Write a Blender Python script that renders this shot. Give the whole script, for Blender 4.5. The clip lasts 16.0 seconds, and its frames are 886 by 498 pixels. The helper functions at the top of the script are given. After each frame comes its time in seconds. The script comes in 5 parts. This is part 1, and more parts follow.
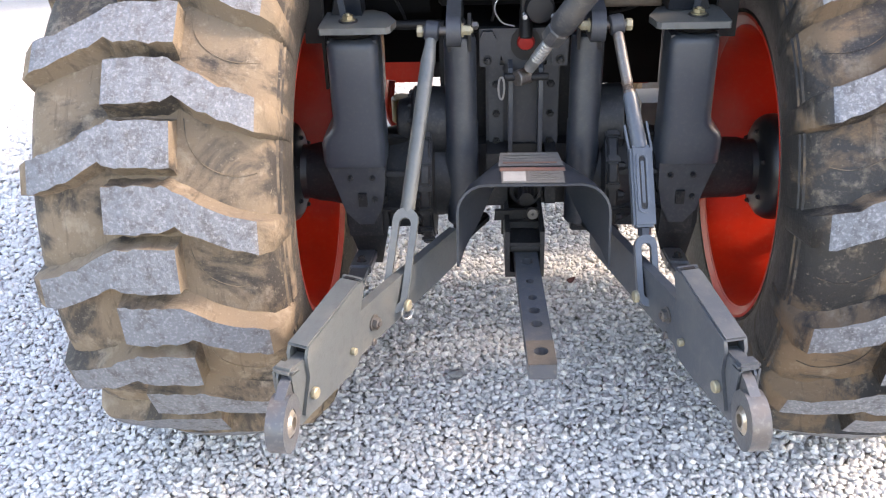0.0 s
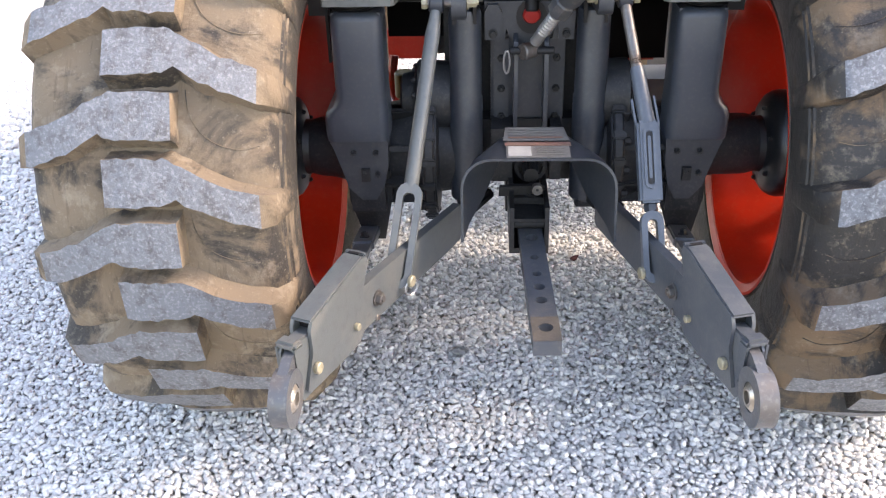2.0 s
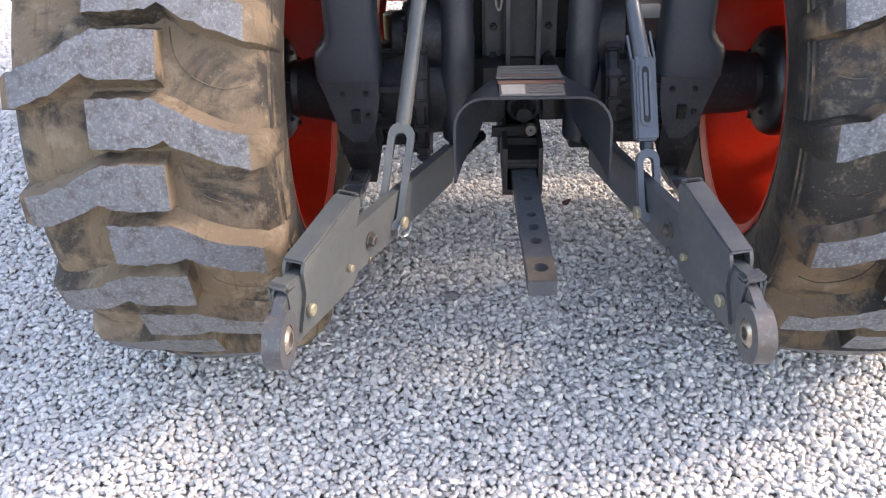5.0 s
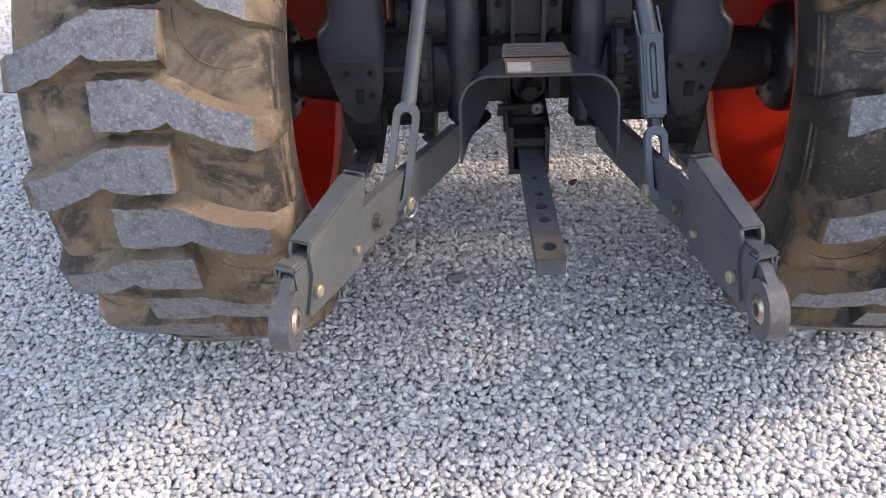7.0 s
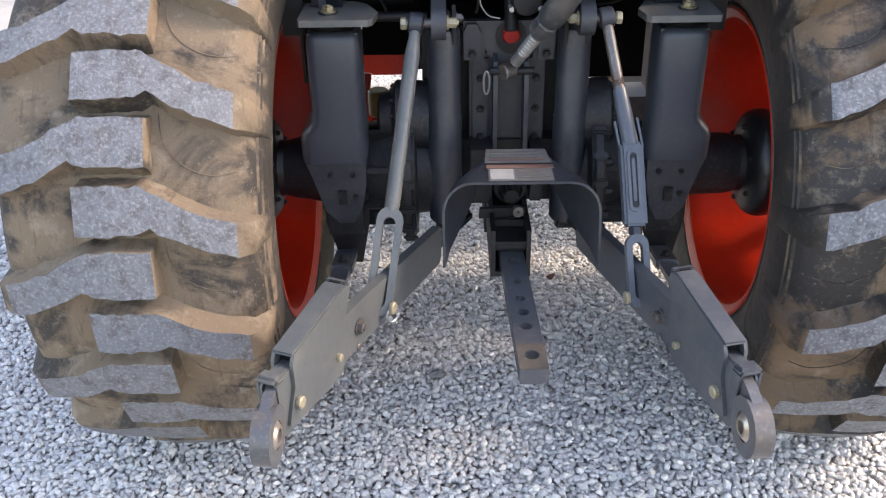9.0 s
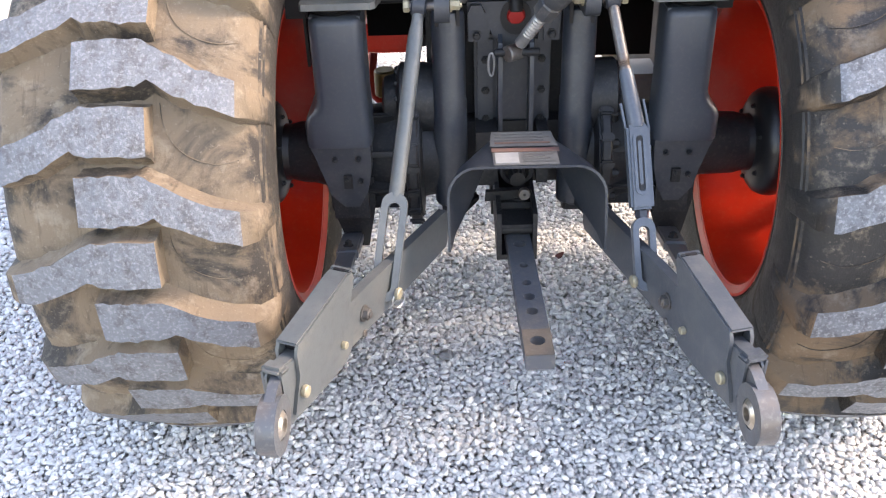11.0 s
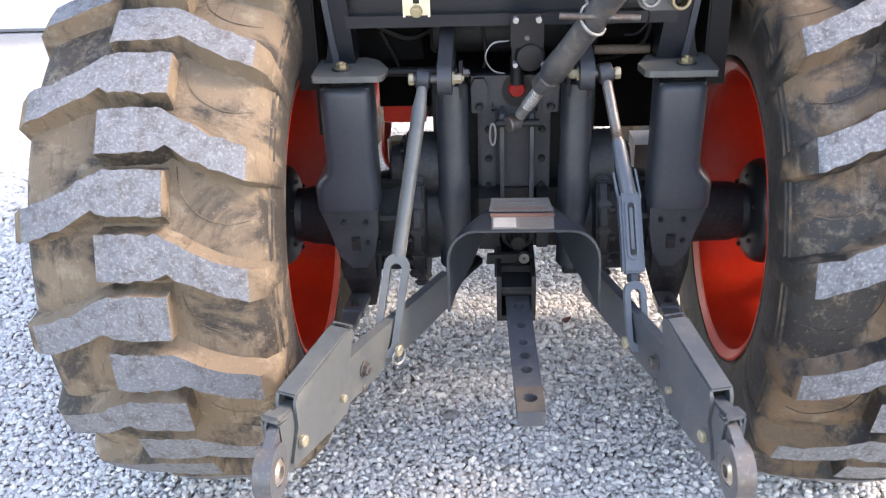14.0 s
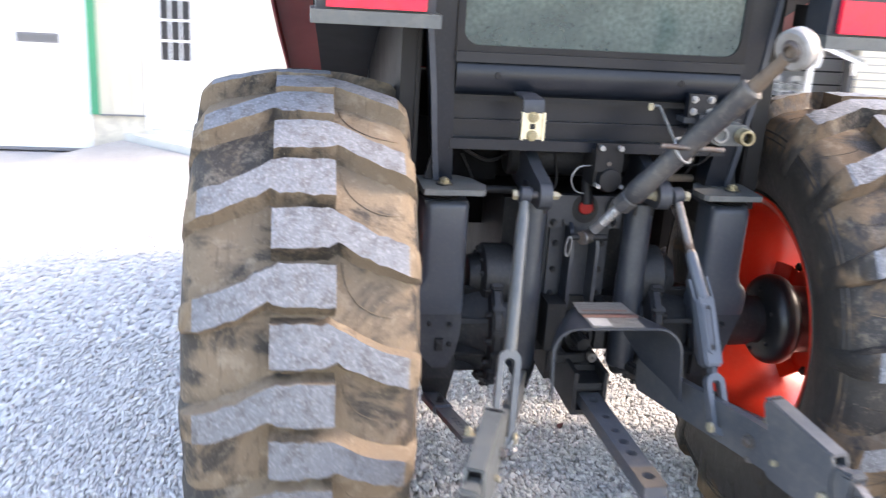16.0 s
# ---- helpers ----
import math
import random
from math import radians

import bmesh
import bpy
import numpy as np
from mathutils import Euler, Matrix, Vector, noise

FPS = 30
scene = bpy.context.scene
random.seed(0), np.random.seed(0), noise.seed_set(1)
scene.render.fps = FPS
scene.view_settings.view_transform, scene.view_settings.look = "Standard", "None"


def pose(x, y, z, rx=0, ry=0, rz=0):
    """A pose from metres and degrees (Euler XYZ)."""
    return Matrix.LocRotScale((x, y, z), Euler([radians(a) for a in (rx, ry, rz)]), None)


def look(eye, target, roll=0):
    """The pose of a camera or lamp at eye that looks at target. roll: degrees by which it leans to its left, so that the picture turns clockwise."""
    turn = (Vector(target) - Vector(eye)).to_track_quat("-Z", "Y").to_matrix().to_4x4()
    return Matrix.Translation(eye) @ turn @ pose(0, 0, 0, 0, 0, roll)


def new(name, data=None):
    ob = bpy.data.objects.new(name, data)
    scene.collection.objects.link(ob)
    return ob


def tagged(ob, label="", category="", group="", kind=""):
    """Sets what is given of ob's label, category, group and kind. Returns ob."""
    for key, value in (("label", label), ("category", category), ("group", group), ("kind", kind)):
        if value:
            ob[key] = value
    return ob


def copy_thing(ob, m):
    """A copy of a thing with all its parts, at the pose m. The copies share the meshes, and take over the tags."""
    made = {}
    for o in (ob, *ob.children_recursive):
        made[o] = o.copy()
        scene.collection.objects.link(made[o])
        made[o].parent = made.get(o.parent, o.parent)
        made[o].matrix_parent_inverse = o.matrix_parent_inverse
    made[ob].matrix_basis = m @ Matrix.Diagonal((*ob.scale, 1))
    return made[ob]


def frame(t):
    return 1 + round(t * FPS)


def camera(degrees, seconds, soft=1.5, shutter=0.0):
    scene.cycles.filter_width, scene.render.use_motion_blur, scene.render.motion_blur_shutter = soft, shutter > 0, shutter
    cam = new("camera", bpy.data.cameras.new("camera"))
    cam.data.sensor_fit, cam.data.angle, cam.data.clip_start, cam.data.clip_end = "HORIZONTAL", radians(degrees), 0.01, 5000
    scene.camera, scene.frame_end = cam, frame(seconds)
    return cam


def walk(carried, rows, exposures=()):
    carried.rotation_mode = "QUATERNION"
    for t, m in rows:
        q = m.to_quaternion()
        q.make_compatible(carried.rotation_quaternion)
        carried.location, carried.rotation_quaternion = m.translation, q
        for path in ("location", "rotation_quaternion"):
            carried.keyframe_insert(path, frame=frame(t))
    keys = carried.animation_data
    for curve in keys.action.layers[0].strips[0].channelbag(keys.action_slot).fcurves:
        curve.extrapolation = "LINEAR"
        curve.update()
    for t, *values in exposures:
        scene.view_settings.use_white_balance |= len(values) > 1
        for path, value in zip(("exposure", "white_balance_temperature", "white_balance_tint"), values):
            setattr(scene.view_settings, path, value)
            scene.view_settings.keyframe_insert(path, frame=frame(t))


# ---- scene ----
cam = camera(51.5, 16.0, 1.2, 0.6)
PATH = [
    (0, (-0.066, -1.957, 1.440), (-0.164, -0.202, 0.486), -1.9),
    (0.5, (-0.068, -1.956, 1.436), (-0.170, -0.202, 0.480), -2.0),
    (1, (-0.072, -1.951, 1.433), (-0.179, -0.202, 0.468), -2.0),
    (1.5, (-0.074, -1.947, 1.428), (-0.175, -0.205, 0.451), -1.9),
    (2, (-0.074, -1.947, 1.423), (-0.173, -0.212, 0.432), -1.7),
    (2.5, (-0.075, -1.945, 1.420), (-0.173, -0.215, 0.421), -1.5),
    (3, (-0.076, -1.944, 1.410), (-0.165, -0.228, 0.387), -1.5),
    (3.5, (-0.074, -1.939, 1.408), (-0.141, -0.231, 0.370), -1.4),
    (4, (-0.076, -1.939, 1.404), (-0.141, -0.238, 0.355), -1.5),
    (6.5, (-0.092, -1.935, 1.382), (-0.180, -0.274, 0.271), -2.6),
    (7, (-0.090, -1.932, 1.380), (-0.174, -0.269, 0.272), -2.7),
    (7.5, (-0.089, -1.933, 1.379), (-0.166, -0.272, 0.267), -2.4),
    (8, (-0.091, -1.931, 1.376), (-0.164, -0.272, 0.262), -2.5),
    (8.5, (-0.096, -1.918, 1.396), (-0.143, -0.209, 0.358), -1.8),
    (8.7, (-0.110, -1.910, 1.420), (-0.128, -0.161, 0.449), -0.9),
    (10.8, (-0.090, -1.878, 1.448), (-0.152, -0.164, 0.420), -2.1),
    (11, (-0.093, -1.880, 1.449), (-0.144, -0.165, 0.421), -2.0),
    (11.5, (-0.082, -1.891, 1.450), (-0.139, -0.170, 0.432), -2.0),
    (12, (-0.079, -1.902, 1.448), (-0.139, -0.174, 0.443), -2.0),
    (12.5, (-0.074, -1.911, 1.444), (-0.138, -0.181, 0.442), -2.2),
    (13, (-0.070, -1.917, 1.443), (-0.143, -0.181, 0.452), -2.6),
    (13.5, (-0.070, -1.928, 1.459), (-0.121, -0.157, 0.531), -2.3),
    (14, (-0.037, -1.954, 1.474), (-0.146, -0.170, 0.577), -2.0),
    (14.5, (-0.019, -2.037, 1.477), (-0.124, -0.213, 0.664), -1.1),
    (14.6, (-0.048, -2.065, 1.477), (-0.127, -0.228, 0.688), -0.5),
    (14.7, (-0.073, -2.081, 1.479), (-0.123, -0.233, 0.717), -0.0),
    (14.8, (-0.106, -2.098, 1.482), (-0.121, -0.239, 0.745), 0.7),
    (14.9, (-0.150, -2.117, 1.483), (-0.127, -0.249, 0.770), 1.5),
    (15, (-0.194, -2.125, 1.484), (-0.130, -0.250, 0.792), 2.3),
    (15.1, (-0.244, -2.142, 1.484), (-0.125, -0.265, 0.805), 2.3),
    (15.2, (-0.275, -2.165, 1.487), (-0.127, -0.288, 0.813), 1.8),
    (15.3, (-0.317, -2.181, 1.488), (-0.133, -0.306, 0.818), 1.7),
    (15.4, (-0.374, -2.202, 1.487), (-0.139, -0.327, 0.832), 1.3),
    (15.5, (-0.434, -2.209, 1.488), (-0.187, -0.335, 0.834), 1.6),
    (15.6, (-0.468, -2.221, 1.483), (-0.235, -0.344, 0.832), 2.0),
    (15.7, (-0.499, -2.212, 1.481), (-0.267, -0.331, 0.842), 3.5),
    (15.8, (-0.554, -2.207, 1.478), (-0.305, -0.322, 0.858), 3.7),
    (15.9, (-0.608, -2.186, 1.473), (-0.342, -0.302, 0.857), 3.6),
    (16, (-0.680, -2.124, 1.465), (-0.362, -0.247, 0.851), 3.7),
]
walk(cam, [(t, look(eye, target, roll)) for t, eye, target, roll in PATH], [(0, 3.05, 8270, 20), (3.0, 2.84, 8270, 20), (4.2, 2.66, 8220, 21), (6.4, 2.22, 8170, 21), (8.0, 2.12, 8170, 21), (8.6, 2.33, 8120, 20), (10.8, 3.06, 8170, 20), (12.5, 3.00, 8170, 20), (14, 3.00, 8080, 20), (15.2, 3.05, 8260, 20), (16, 3.04, 7980, 20)])


# ---------------------------------------------------------------- light
world = bpy.data.worlds.new("sky")
scene.world = world
world.use_nodes = True
wn = world.node_tree.nodes
sky = wn.new("ShaderNodeTexSky")
sky.sky_type, sky.sun_disc = "NISHITA", False
SUN_TO = Vector((1.3, 0.12, 1.0)).normalized()
sky.sun_elevation = math.asin(SUN_TO.z)
sky.sun_rotation = math.atan2(SUN_TO.x, SUN_TO.y)
wn["Background"].inputs["Strength"].default_value = 0.15
world.node_tree.links.new(sky.outputs[0], wn["Background"].inputs["Color"])
sun = new("sun", bpy.data.lights.new("sun", "SUN"))
sun.data.energy, sun.data.angle, sun.data.color = 0.78, radians(10.0), (1.0, 0.955, 0.90)
sun.matrix_world = look(SUN_TO * 30, (0, 0, 0))


# ---------------------------------------------------------------- materials
def rgb(c):
    return (c[0], c[1], c[2], 1.0)


def material(name, base, rough=0.6, metal=0.0, second=None, scale=8.0, amount=0.5, fine=None, fine_scale=90.0,
             fine_amount=0.3, bump=0.15, bump_scale=60.0, spec=0.5, island=0.0, obj_random=0.0, edge=(0.45, 0.6), fine_edge=(0.52, 0.66)):
    """Base colour with a broad second colour and a fine third one, by noise, and a fine relief."""
    m = bpy.data.materials.new(name)
    m.use_nodes = True
    n, l = m.node_tree.nodes, m.node_tree.links
    b = n["Principled BSDF"]
    b.inputs["Roughness"].default_value, b.inputs["Metallic"].default_value = rough, metal
    b.inputs["Specular IOR Level"].default_value = spec
    shift = n.new("ShaderNodeVectorMath")
    shift.operation = "MULTIPLY_ADD"
    shift.inputs[1].default_value = (31.0, 17.0, 23.0)
    l.new(n.new("ShaderNodeObjectInfo").outputs["Random"], shift.inputs[0])
    l.new(n.new("ShaderNodeTexCoord").outputs["Object"], shift.inputs[2])
    co = shift.outputs[0]

    def noise_of(s, detail=6.0, lo=0.4, hi=0.6):
        t = n.new("ShaderNodeTexNoise")
        t.inputs["Scale"].default_value, t.inputs["Detail"].default_value = s, detail
        t.inputs["Roughness"].default_value = 0.62
        l.new(co, t.inputs["Vector"])
        r = n.new("ShaderNodeMapRange")
        r.inputs["From Min"].default_value, r.inputs["From Max"].default_value = lo, hi
        l.new(t.outputs["Fac"], r.inputs["Value"])
        return t.outputs["Fac"], r.outputs["Result"]

    def mixed(a, other, fac, share):
        x = n.new("ShaderNodeMix")
        x.data_type = "RGBA"
        s = n.new("ShaderNodeMath")
        s.operation, s.use_clamp = "MULTIPLY", True
        l.new(fac, s.inputs[0])
        s.inputs[1].default_value = share
        l.new(s.outputs[0], x.inputs["Factor"])
        if isinstance(a, tuple):
            x.inputs["A"].default_value = rgb(a)
        else:
            l.new(a, x.inputs["A"])
        x.inputs["B"].default_value = rgb(other)
        return x.outputs["Result"]

    col = tuple(base)
    raw = None
    if second:
        raw, fac = noise_of(scale, 6.0, *edge)
        col = mixed(col, second, fac, amount)
    if fine:
        _, fac2 = noise_of(fine_scale, 4.0, *fine_edge)
        col = mixed(col, fine, fac2, fine_amount)
    rnd = None
    if island:
        rnd = n.new("ShaderNodeNewGeometry").outputs["Random Per Island"]
    if obj_random:
        rnd = n.new("ShaderNodeObjectInfo").outputs["Random"]
    if rnd is not None:
        hs = n.new("ShaderNodeHueSaturation")
        mr = n.new("ShaderNodeMapRange")
        k = island or obj_random
        mr.inputs["To Min"].default_value, mr.inputs["To Max"].default_value = 1.0 - k, 1.0 + k
        l.new(rnd, mr.inputs["Value"])
        l.new(mr.outputs["Result"], hs.inputs["Value"])
        if isinstance(col, tuple):
            hs.inputs["Color"].default_value = rgb(col)
        else:
            l.new(col, hs.inputs["Color"])
        col = hs.outputs["Color"]
    if isinstance(col, tuple):
        b.inputs["Base Color"].default_value = rgb(col)
    else:
        l.new(col, b.inputs["Base Color"])
    if raw is not None:
        rr = n.new("ShaderNodeMapRange")
        rr.inputs["To Min"].default_value, rr.inputs["To Max"].default_value = max(rough - 0.12, 0.05), min(rough + 0.12, 1.0)
        l.new(raw, rr.inputs["Value"])
        l.new(rr.outputs["Result"], b.inputs["Roughness"])
    if bump:
        f, _ = noise_of(bump_scale, 5.0)
        bp = n.new("ShaderNodeBump")
        bp.inputs["Strength"].default_value, bp.inputs["Distance"].default_value = bump, 0.004
        l.new(f, bp.inputs["Height"])
        l.new(bp.outputs["Normal"], b.inputs["Normal"])
    return m


# Lighter copy of GREY: skylight on the post fronts is put into the colour.
POST_GREY_LIT = material("slate_post_paint_lit", (0.024, 0.031, 0.042), 0.40, 0.0, (0.036, 0.041, 0.048), 7, 0.6, (0.085, 0.083, 0.078), 110, 0.14, 0.04, 260, 0.45)
GREY = material("slate_grey_paint", (0.015, 0.0195, 0.027), 0.42, 0.0, (0.036, 0.039, 0.043), 7, 0.6, (0.085, 0.083, 0.078), 110, 0.16, 0.05, 260, 0.4)
CAB_GREY = material("dark_slate_cab_paint", (0.0032, 0.0056, 0.0100), 0.33, 0.0, (0.0056, 0.0080, 0.0118), 6, 0.5, (0.045, 0.047, 0.05), 140, 0.10, 0.05, 300, 0.35)
ARM_GREY = material("dusty_grey_paint", (0.066, 0.074, 0.075), 0.40, 0.0, (0.106, 0.106, 0.098), 9, 0.6, (0.045, 0.046, 0.048), 60, 0.4, 0.08, 260)
# Darker, bluer copy of ARM_GREY with the right link's shade in its colour.
ARM_SHADED = material("dusty_shaded_paint", (0.040, 0.048, 0.058), 0.38, 0.0, (0.078, 0.082, 0.084), 8, 0.6, (0.115, 0.112, 0.105), 70, 0.25, 0.08, 260)
EYE_STEEL = material("grey_worn_forging", (0.072, 0.077, 0.084), 0.38, 0.25, (0.105, 0.078, 0.058), 14, 0.45, (0.19, 0.18, 0.165), 120, 0.3, 0.12, 160)
DRAW_GREY = material("dusty_drawbar_paint", (0.046, 0.054, 0.066), 0.45, 0.0, (0.072, 0.073, 0.073), 11, 0.6, (0.14, 0.125, 0.105), 80, 0.3, 0.12, 200)
DARK = material("dark_casting", (0.0066, 0.0074, 0.009), 0.62, 0.0, (0.0145, 0.014, 0.013), 12, 0.5, (0.05, 0.046, 0.04), 150, 0.22, 0.25, 120, 0.3)
HUB = material("black_hub_paint", (0.0075, 0.008, 0.0095), 0.34, 0.0, (0.014, 0.0135, 0.013), 8, 0.5, (0.05, 0.047, 0.042), 150, 0.15, 0.04, 200, 0.4)
# Near-black with hardly any sheen: deep shade under the cab as colour.
CAVITY_SHADE = material("near_black_cavity_shade", (0.0035, 0.0035, 0.004), 0.9, 0.0, (0.007, 0.0068, 0.0065), 9, 0.5, None, 90, 0.3, 0.1, 120, 0.12)
BLACK = material("black_plastic", (0.006, 0.006, 0.007), 0.55, 0.0, (0.014, 0.0135, 0.013), 10, 0.5, None, 90, 0.3, 0.08, 200, 0.3)
RED = material("orange_red_paint", (0.36, 0.016, 0.005), 0.34, 0.0, (0.24, 0.011, 0.004), 6, 0.5, (0.3, 0.1, 0.06), 80, 0.12, 0.02, 60, 0.35)
FENDER_RED = material("dark_red_plastic", (0.26, 0.013, 0.010), 0.45, 0.0, (0.2, 0.012, 0.010), 5, 0.5, None, 80, 0.2, 0.03, 200)
STEEL = material("worn_steel", (0.115, 0.109, 0.104), 0.42, 0.6, (0.09, 0.06, 0.045), 22, 0.7, (0.2, 0.192, 0.18), 150, 0.4, 0.1, 200)
PALE_STEEL = material("pale_worn_steel", (0.24, 0.24, 0.235), 0.42, 0.4, (0.15, 0.14, 0.125), 30, 0.6, None, 90, 0.3, 0.08, 200)
ZINC = material("yellow_zinc", (0.26, 0.225, 0.14), 0.42, 0.6, (0.18, 0.15, 0.10), 30, 0.5, None, 90, 0.3, 0.05, 200)
ZINC_DULL = material("dull_yellow_zinc", (0.30, 0.27, 0.185), 0.5, 0.4, (0.2, 0.175, 0.125), 60, 0.6, (0.12, 0.1, 0.08), 160, 0.4, 0.06, 200)
BRIGHT = material("bright_zinc", (0.30, 0.30, 0.295), 0.38, 0.6, (0.2, 0.2, 0.2), 40, 0.5, None, 90, 0.3, 0.05, 200)
RUST = material("rusted_steel", (0.115, 0.085, 0.062), 0.75, 0.2, (0.07, 0.057, 0.047), 30, 0.6, (0.17, 0.13, 0.095), 120, 0.5, 0.25, 150)
def tyre_material(name, dark, mud, pale, bias, rough):
    """Rubber under dried mud: broad torn patches, a pale dusty bloom, scuffs along the tread and fine specks."""
    m = bpy.data.materials.new(name)
    m.use_nodes = True
    n, l = m.node_tree.nodes, m.node_tree.links
    b = n["Principled BSDF"]
    b.inputs["Specular IOR Level"].default_value = 0.3
    shift = n.new("ShaderNodeVectorMath")
    shift.operation = "MULTIPLY_ADD"
    shift.inputs[1].default_value = (31.0, 17.0, 23.0)
    l.new(n.new("ShaderNodeObjectInfo").outputs["Random"], shift.inputs[0])
    l.new(n.new("ShaderNodeTexCoord").outputs["Object"], shift.inputs[2])

    def tex(scale, detail, rough_, squash=None, distort=0.0):
        t = n.new("ShaderNodeTexNoise")
        t.inputs["Scale"].default_value, t.inputs["Detail"].default_value = scale, detail
        t.inputs["Roughness"].default_value, t.inputs["Distortion"].default_value = rough_, distort
        if squash:
            q = n.new("ShaderNodeVectorMath")
            q.operation = "MULTIPLY"
            q.inputs[1].default_value = squash
            l.new(shift.outputs[0], q.inputs[0])
            l.new(q.outputs[0], t.inputs["Vector"])
        else:
            l.new(shift.outputs[0], t.inputs["Vector"])
        return t.outputs["Fac"]

    def band(fac, lo, hi, top=1.0):
        r = n.new("ShaderNodeMapRange")
        r.inputs["From Min"].default_value, r.inputs["From Max"].default_value, r.inputs["To Max"].default_value = lo, hi, top
        l.new(fac, r.inputs["Value"])
        return r.outputs["Result"]

    def mix(a, other, fac):
        x = n.new("ShaderNodeMix")
        x.data_type = "RGBA"
        l.new(fac, x.inputs["Factor"])
        for socket, c in (("A", a), ("B", other)):
            if isinstance(c, tuple):
                x.inputs[socket].default_value = rgb(c)
            else:
                l.new(c, x.inputs[socket])
        return x.outputs["Result"]

    # mud holds on the tread and shoulder and has rubbed off the lower sidewall
    flat = n.new("ShaderNodeVectorMath")
    flat.operation = "MULTIPLY"
    flat.inputs[1].default_value = (0.0, 1.0, 1.0)
    l.new(n["Texture Coordinate"].outputs["Object"], flat.inputs[0])
    reach = n.new("ShaderNodeVectorMath")
    reach.operation = "LENGTH"
    l.new(flat.outputs[0], reach.inputs[0])
    hold = n.new("ShaderNodeMapRange")
    hold.inputs["From Min"].default_value, hold.inputs["From Max"].default_value = 0.44, 0.545
    hold.inputs["To Min"].default_value, hold.inputs["To Max"].default_value = -0.13, 0.0
    l.new(reach.outputs["Value"], hold.inputs["Value"])

    def held(fac):
        a = n.new("ShaderNodeMath")
        a.operation = "ADD"
        l.new(fac, a.inputs[0])
        l.new(hold.outputs["Result"], a.inputs[1])
        return a.outputs[0]

    broad = held(tex(6.5, 9, 0.66, None, 0.5))
    dusty = held(tex(17, 8, 0.7))
    scuff = tex(7, 6, 0.7, (11.0, 1.0, 1.0), 0.3)
    speck = tex(160, 3, 0.6)
    col = mix(dark, mud, band(broad, bias - 0.045, bias + 0.055))
    col = mix(col, pale, band(dusty, 0.53, 0.68, 0.75))
    col = mix(col, tuple(0.6 * c for c in dark), band(scuff, 0.57, 0.70, 0.42))
    col = mix(col, pale, band(speck, 0.62, 0.72, 0.5))
    l.new(col, b.inputs["Base Color"])
    rr = n.new("ShaderNodeMapRange")
    rr.inputs["From Min"].default_value, rr.inputs["From Max"].default_value = bias - 0.06, bias + 0.06
    rr.inputs["To Min"].default_value, rr.inputs["To Max"].default_value = rough, 0.95
    l.new(broad, rr.inputs["Value"])
    l.new(rr.outputs["Result"], b.inputs["Roughness"])
    total = n.new("ShaderNodeMath")
    total.operation = "ADD"
    l.new(broad, total.inputs[0])
    l.new(dusty, total.inputs[1])
    bp = n.new("ShaderNodeBump")
    bp.inputs["Strength"].default_value, bp.inputs["Distance"].default_value = 0.5, 0.012
    l.new(total.outputs[0], bp.inputs["Height"])
    l.new(bp.outputs["Normal"], b.inputs["Normal"])
    return m


CARCASS = tyre_material("dusty_tan_rubber", (0.034, 0.030, 0.026), (0.152, 0.116, 0.081), (0.235, 0.195, 0.148), 0.455, 0.75)
CARCASS_DARK = tyre_material("muddy_black_rubber", (0.0190, 0.0178, 0.0170), (0.116, 0.081, 0.053), (0.180, 0.145, 0.108), 0.496, 0.45)
LUG = material("worn_grey_lug_rubber", (0.130, 0.137, 0.149), 0.8, 0.0, (0.066, 0.062, 0.058), 44, 0.7, (0.36, 0.36, 0.38), 165, 0.34, 0.9, 95, 0.25, edge=(0.48, 0.66), fine_edge=(0.50, 0.68))
LUG_SLATE = material("dark_slate_lug_rubber", (0.120, 0.128, 0.141), 0.75, 0.0, (0.056, 0.056, 0.058), 44, 0.7, (0.36, 0.37, 0.39), 165, 0.42, 0.9, 95, 0.3, edge=(0.48, 0.66), fine_edge=(0.50, 0.68))
STONE = material("grey_gravel_stone", (0.53, 0.518, 0.494), 0.9, 0.0, (0.61, 0.595, 0.565), 45, 0.6, (0.27, 0.265, 0.26), 190, 0.3, 0.3, 260, 0.15, island=0.17)
STONE_ONE = material("loose_gravel_stone", (0.53, 0.518, 0.494), 0.9, 0.0, (0.61, 0.595, 0.565), 45, 0.6, (0.27, 0.265, 0.26), 190, 0.3, 0.3, 260, 0.15, obj_random=0.17)
DARKSTONE = material("dark_stone", (0.12, 0.125, 0.13), 0.85, 0.0, (0.2, 0.2, 0.2), 40, 0.5, None, 90, 0.3, 0.3, 200)
GROUND = material("gravel_yard", (0.33, 0.322, 0.308), 0.92, 0.0, (0.40, 0.388, 0.368), 0.9, 0.6, (0.17, 0.17, 0.175), 55, 0.55, 0.9, 45, 0.2)
SIDING = material("cream_siding", (0.52, 0.48, 0.39), 0.6, 0.0, (0.48, 0.44, 0.36), 2, 0.5, None, 60, 0.3, 0.03, 80)
WHITE = material("white_paint", (0.8, 0.8, 0.79), 0.55, 0.0, (0.72, 0.72, 0.72), 1.5, 0.5, None, 60, 0.3, 0.03, 80)
GREEN = material("green_trim", (0.02, 0.24, 0.12), 0.5, 0.0, (0.03, 0.2, 0.11), 3, 0.5, None, 60, 0.3, 0.03, 80)
CONCRETE = material("tan_block", (0.62, 0.56, 0.45), 0.9, 0.0, (0.4, 0.36, 0.3), 6, 0.6, (0.3, 0.28, 0.25), 60, 0.4, 0.3, 60)
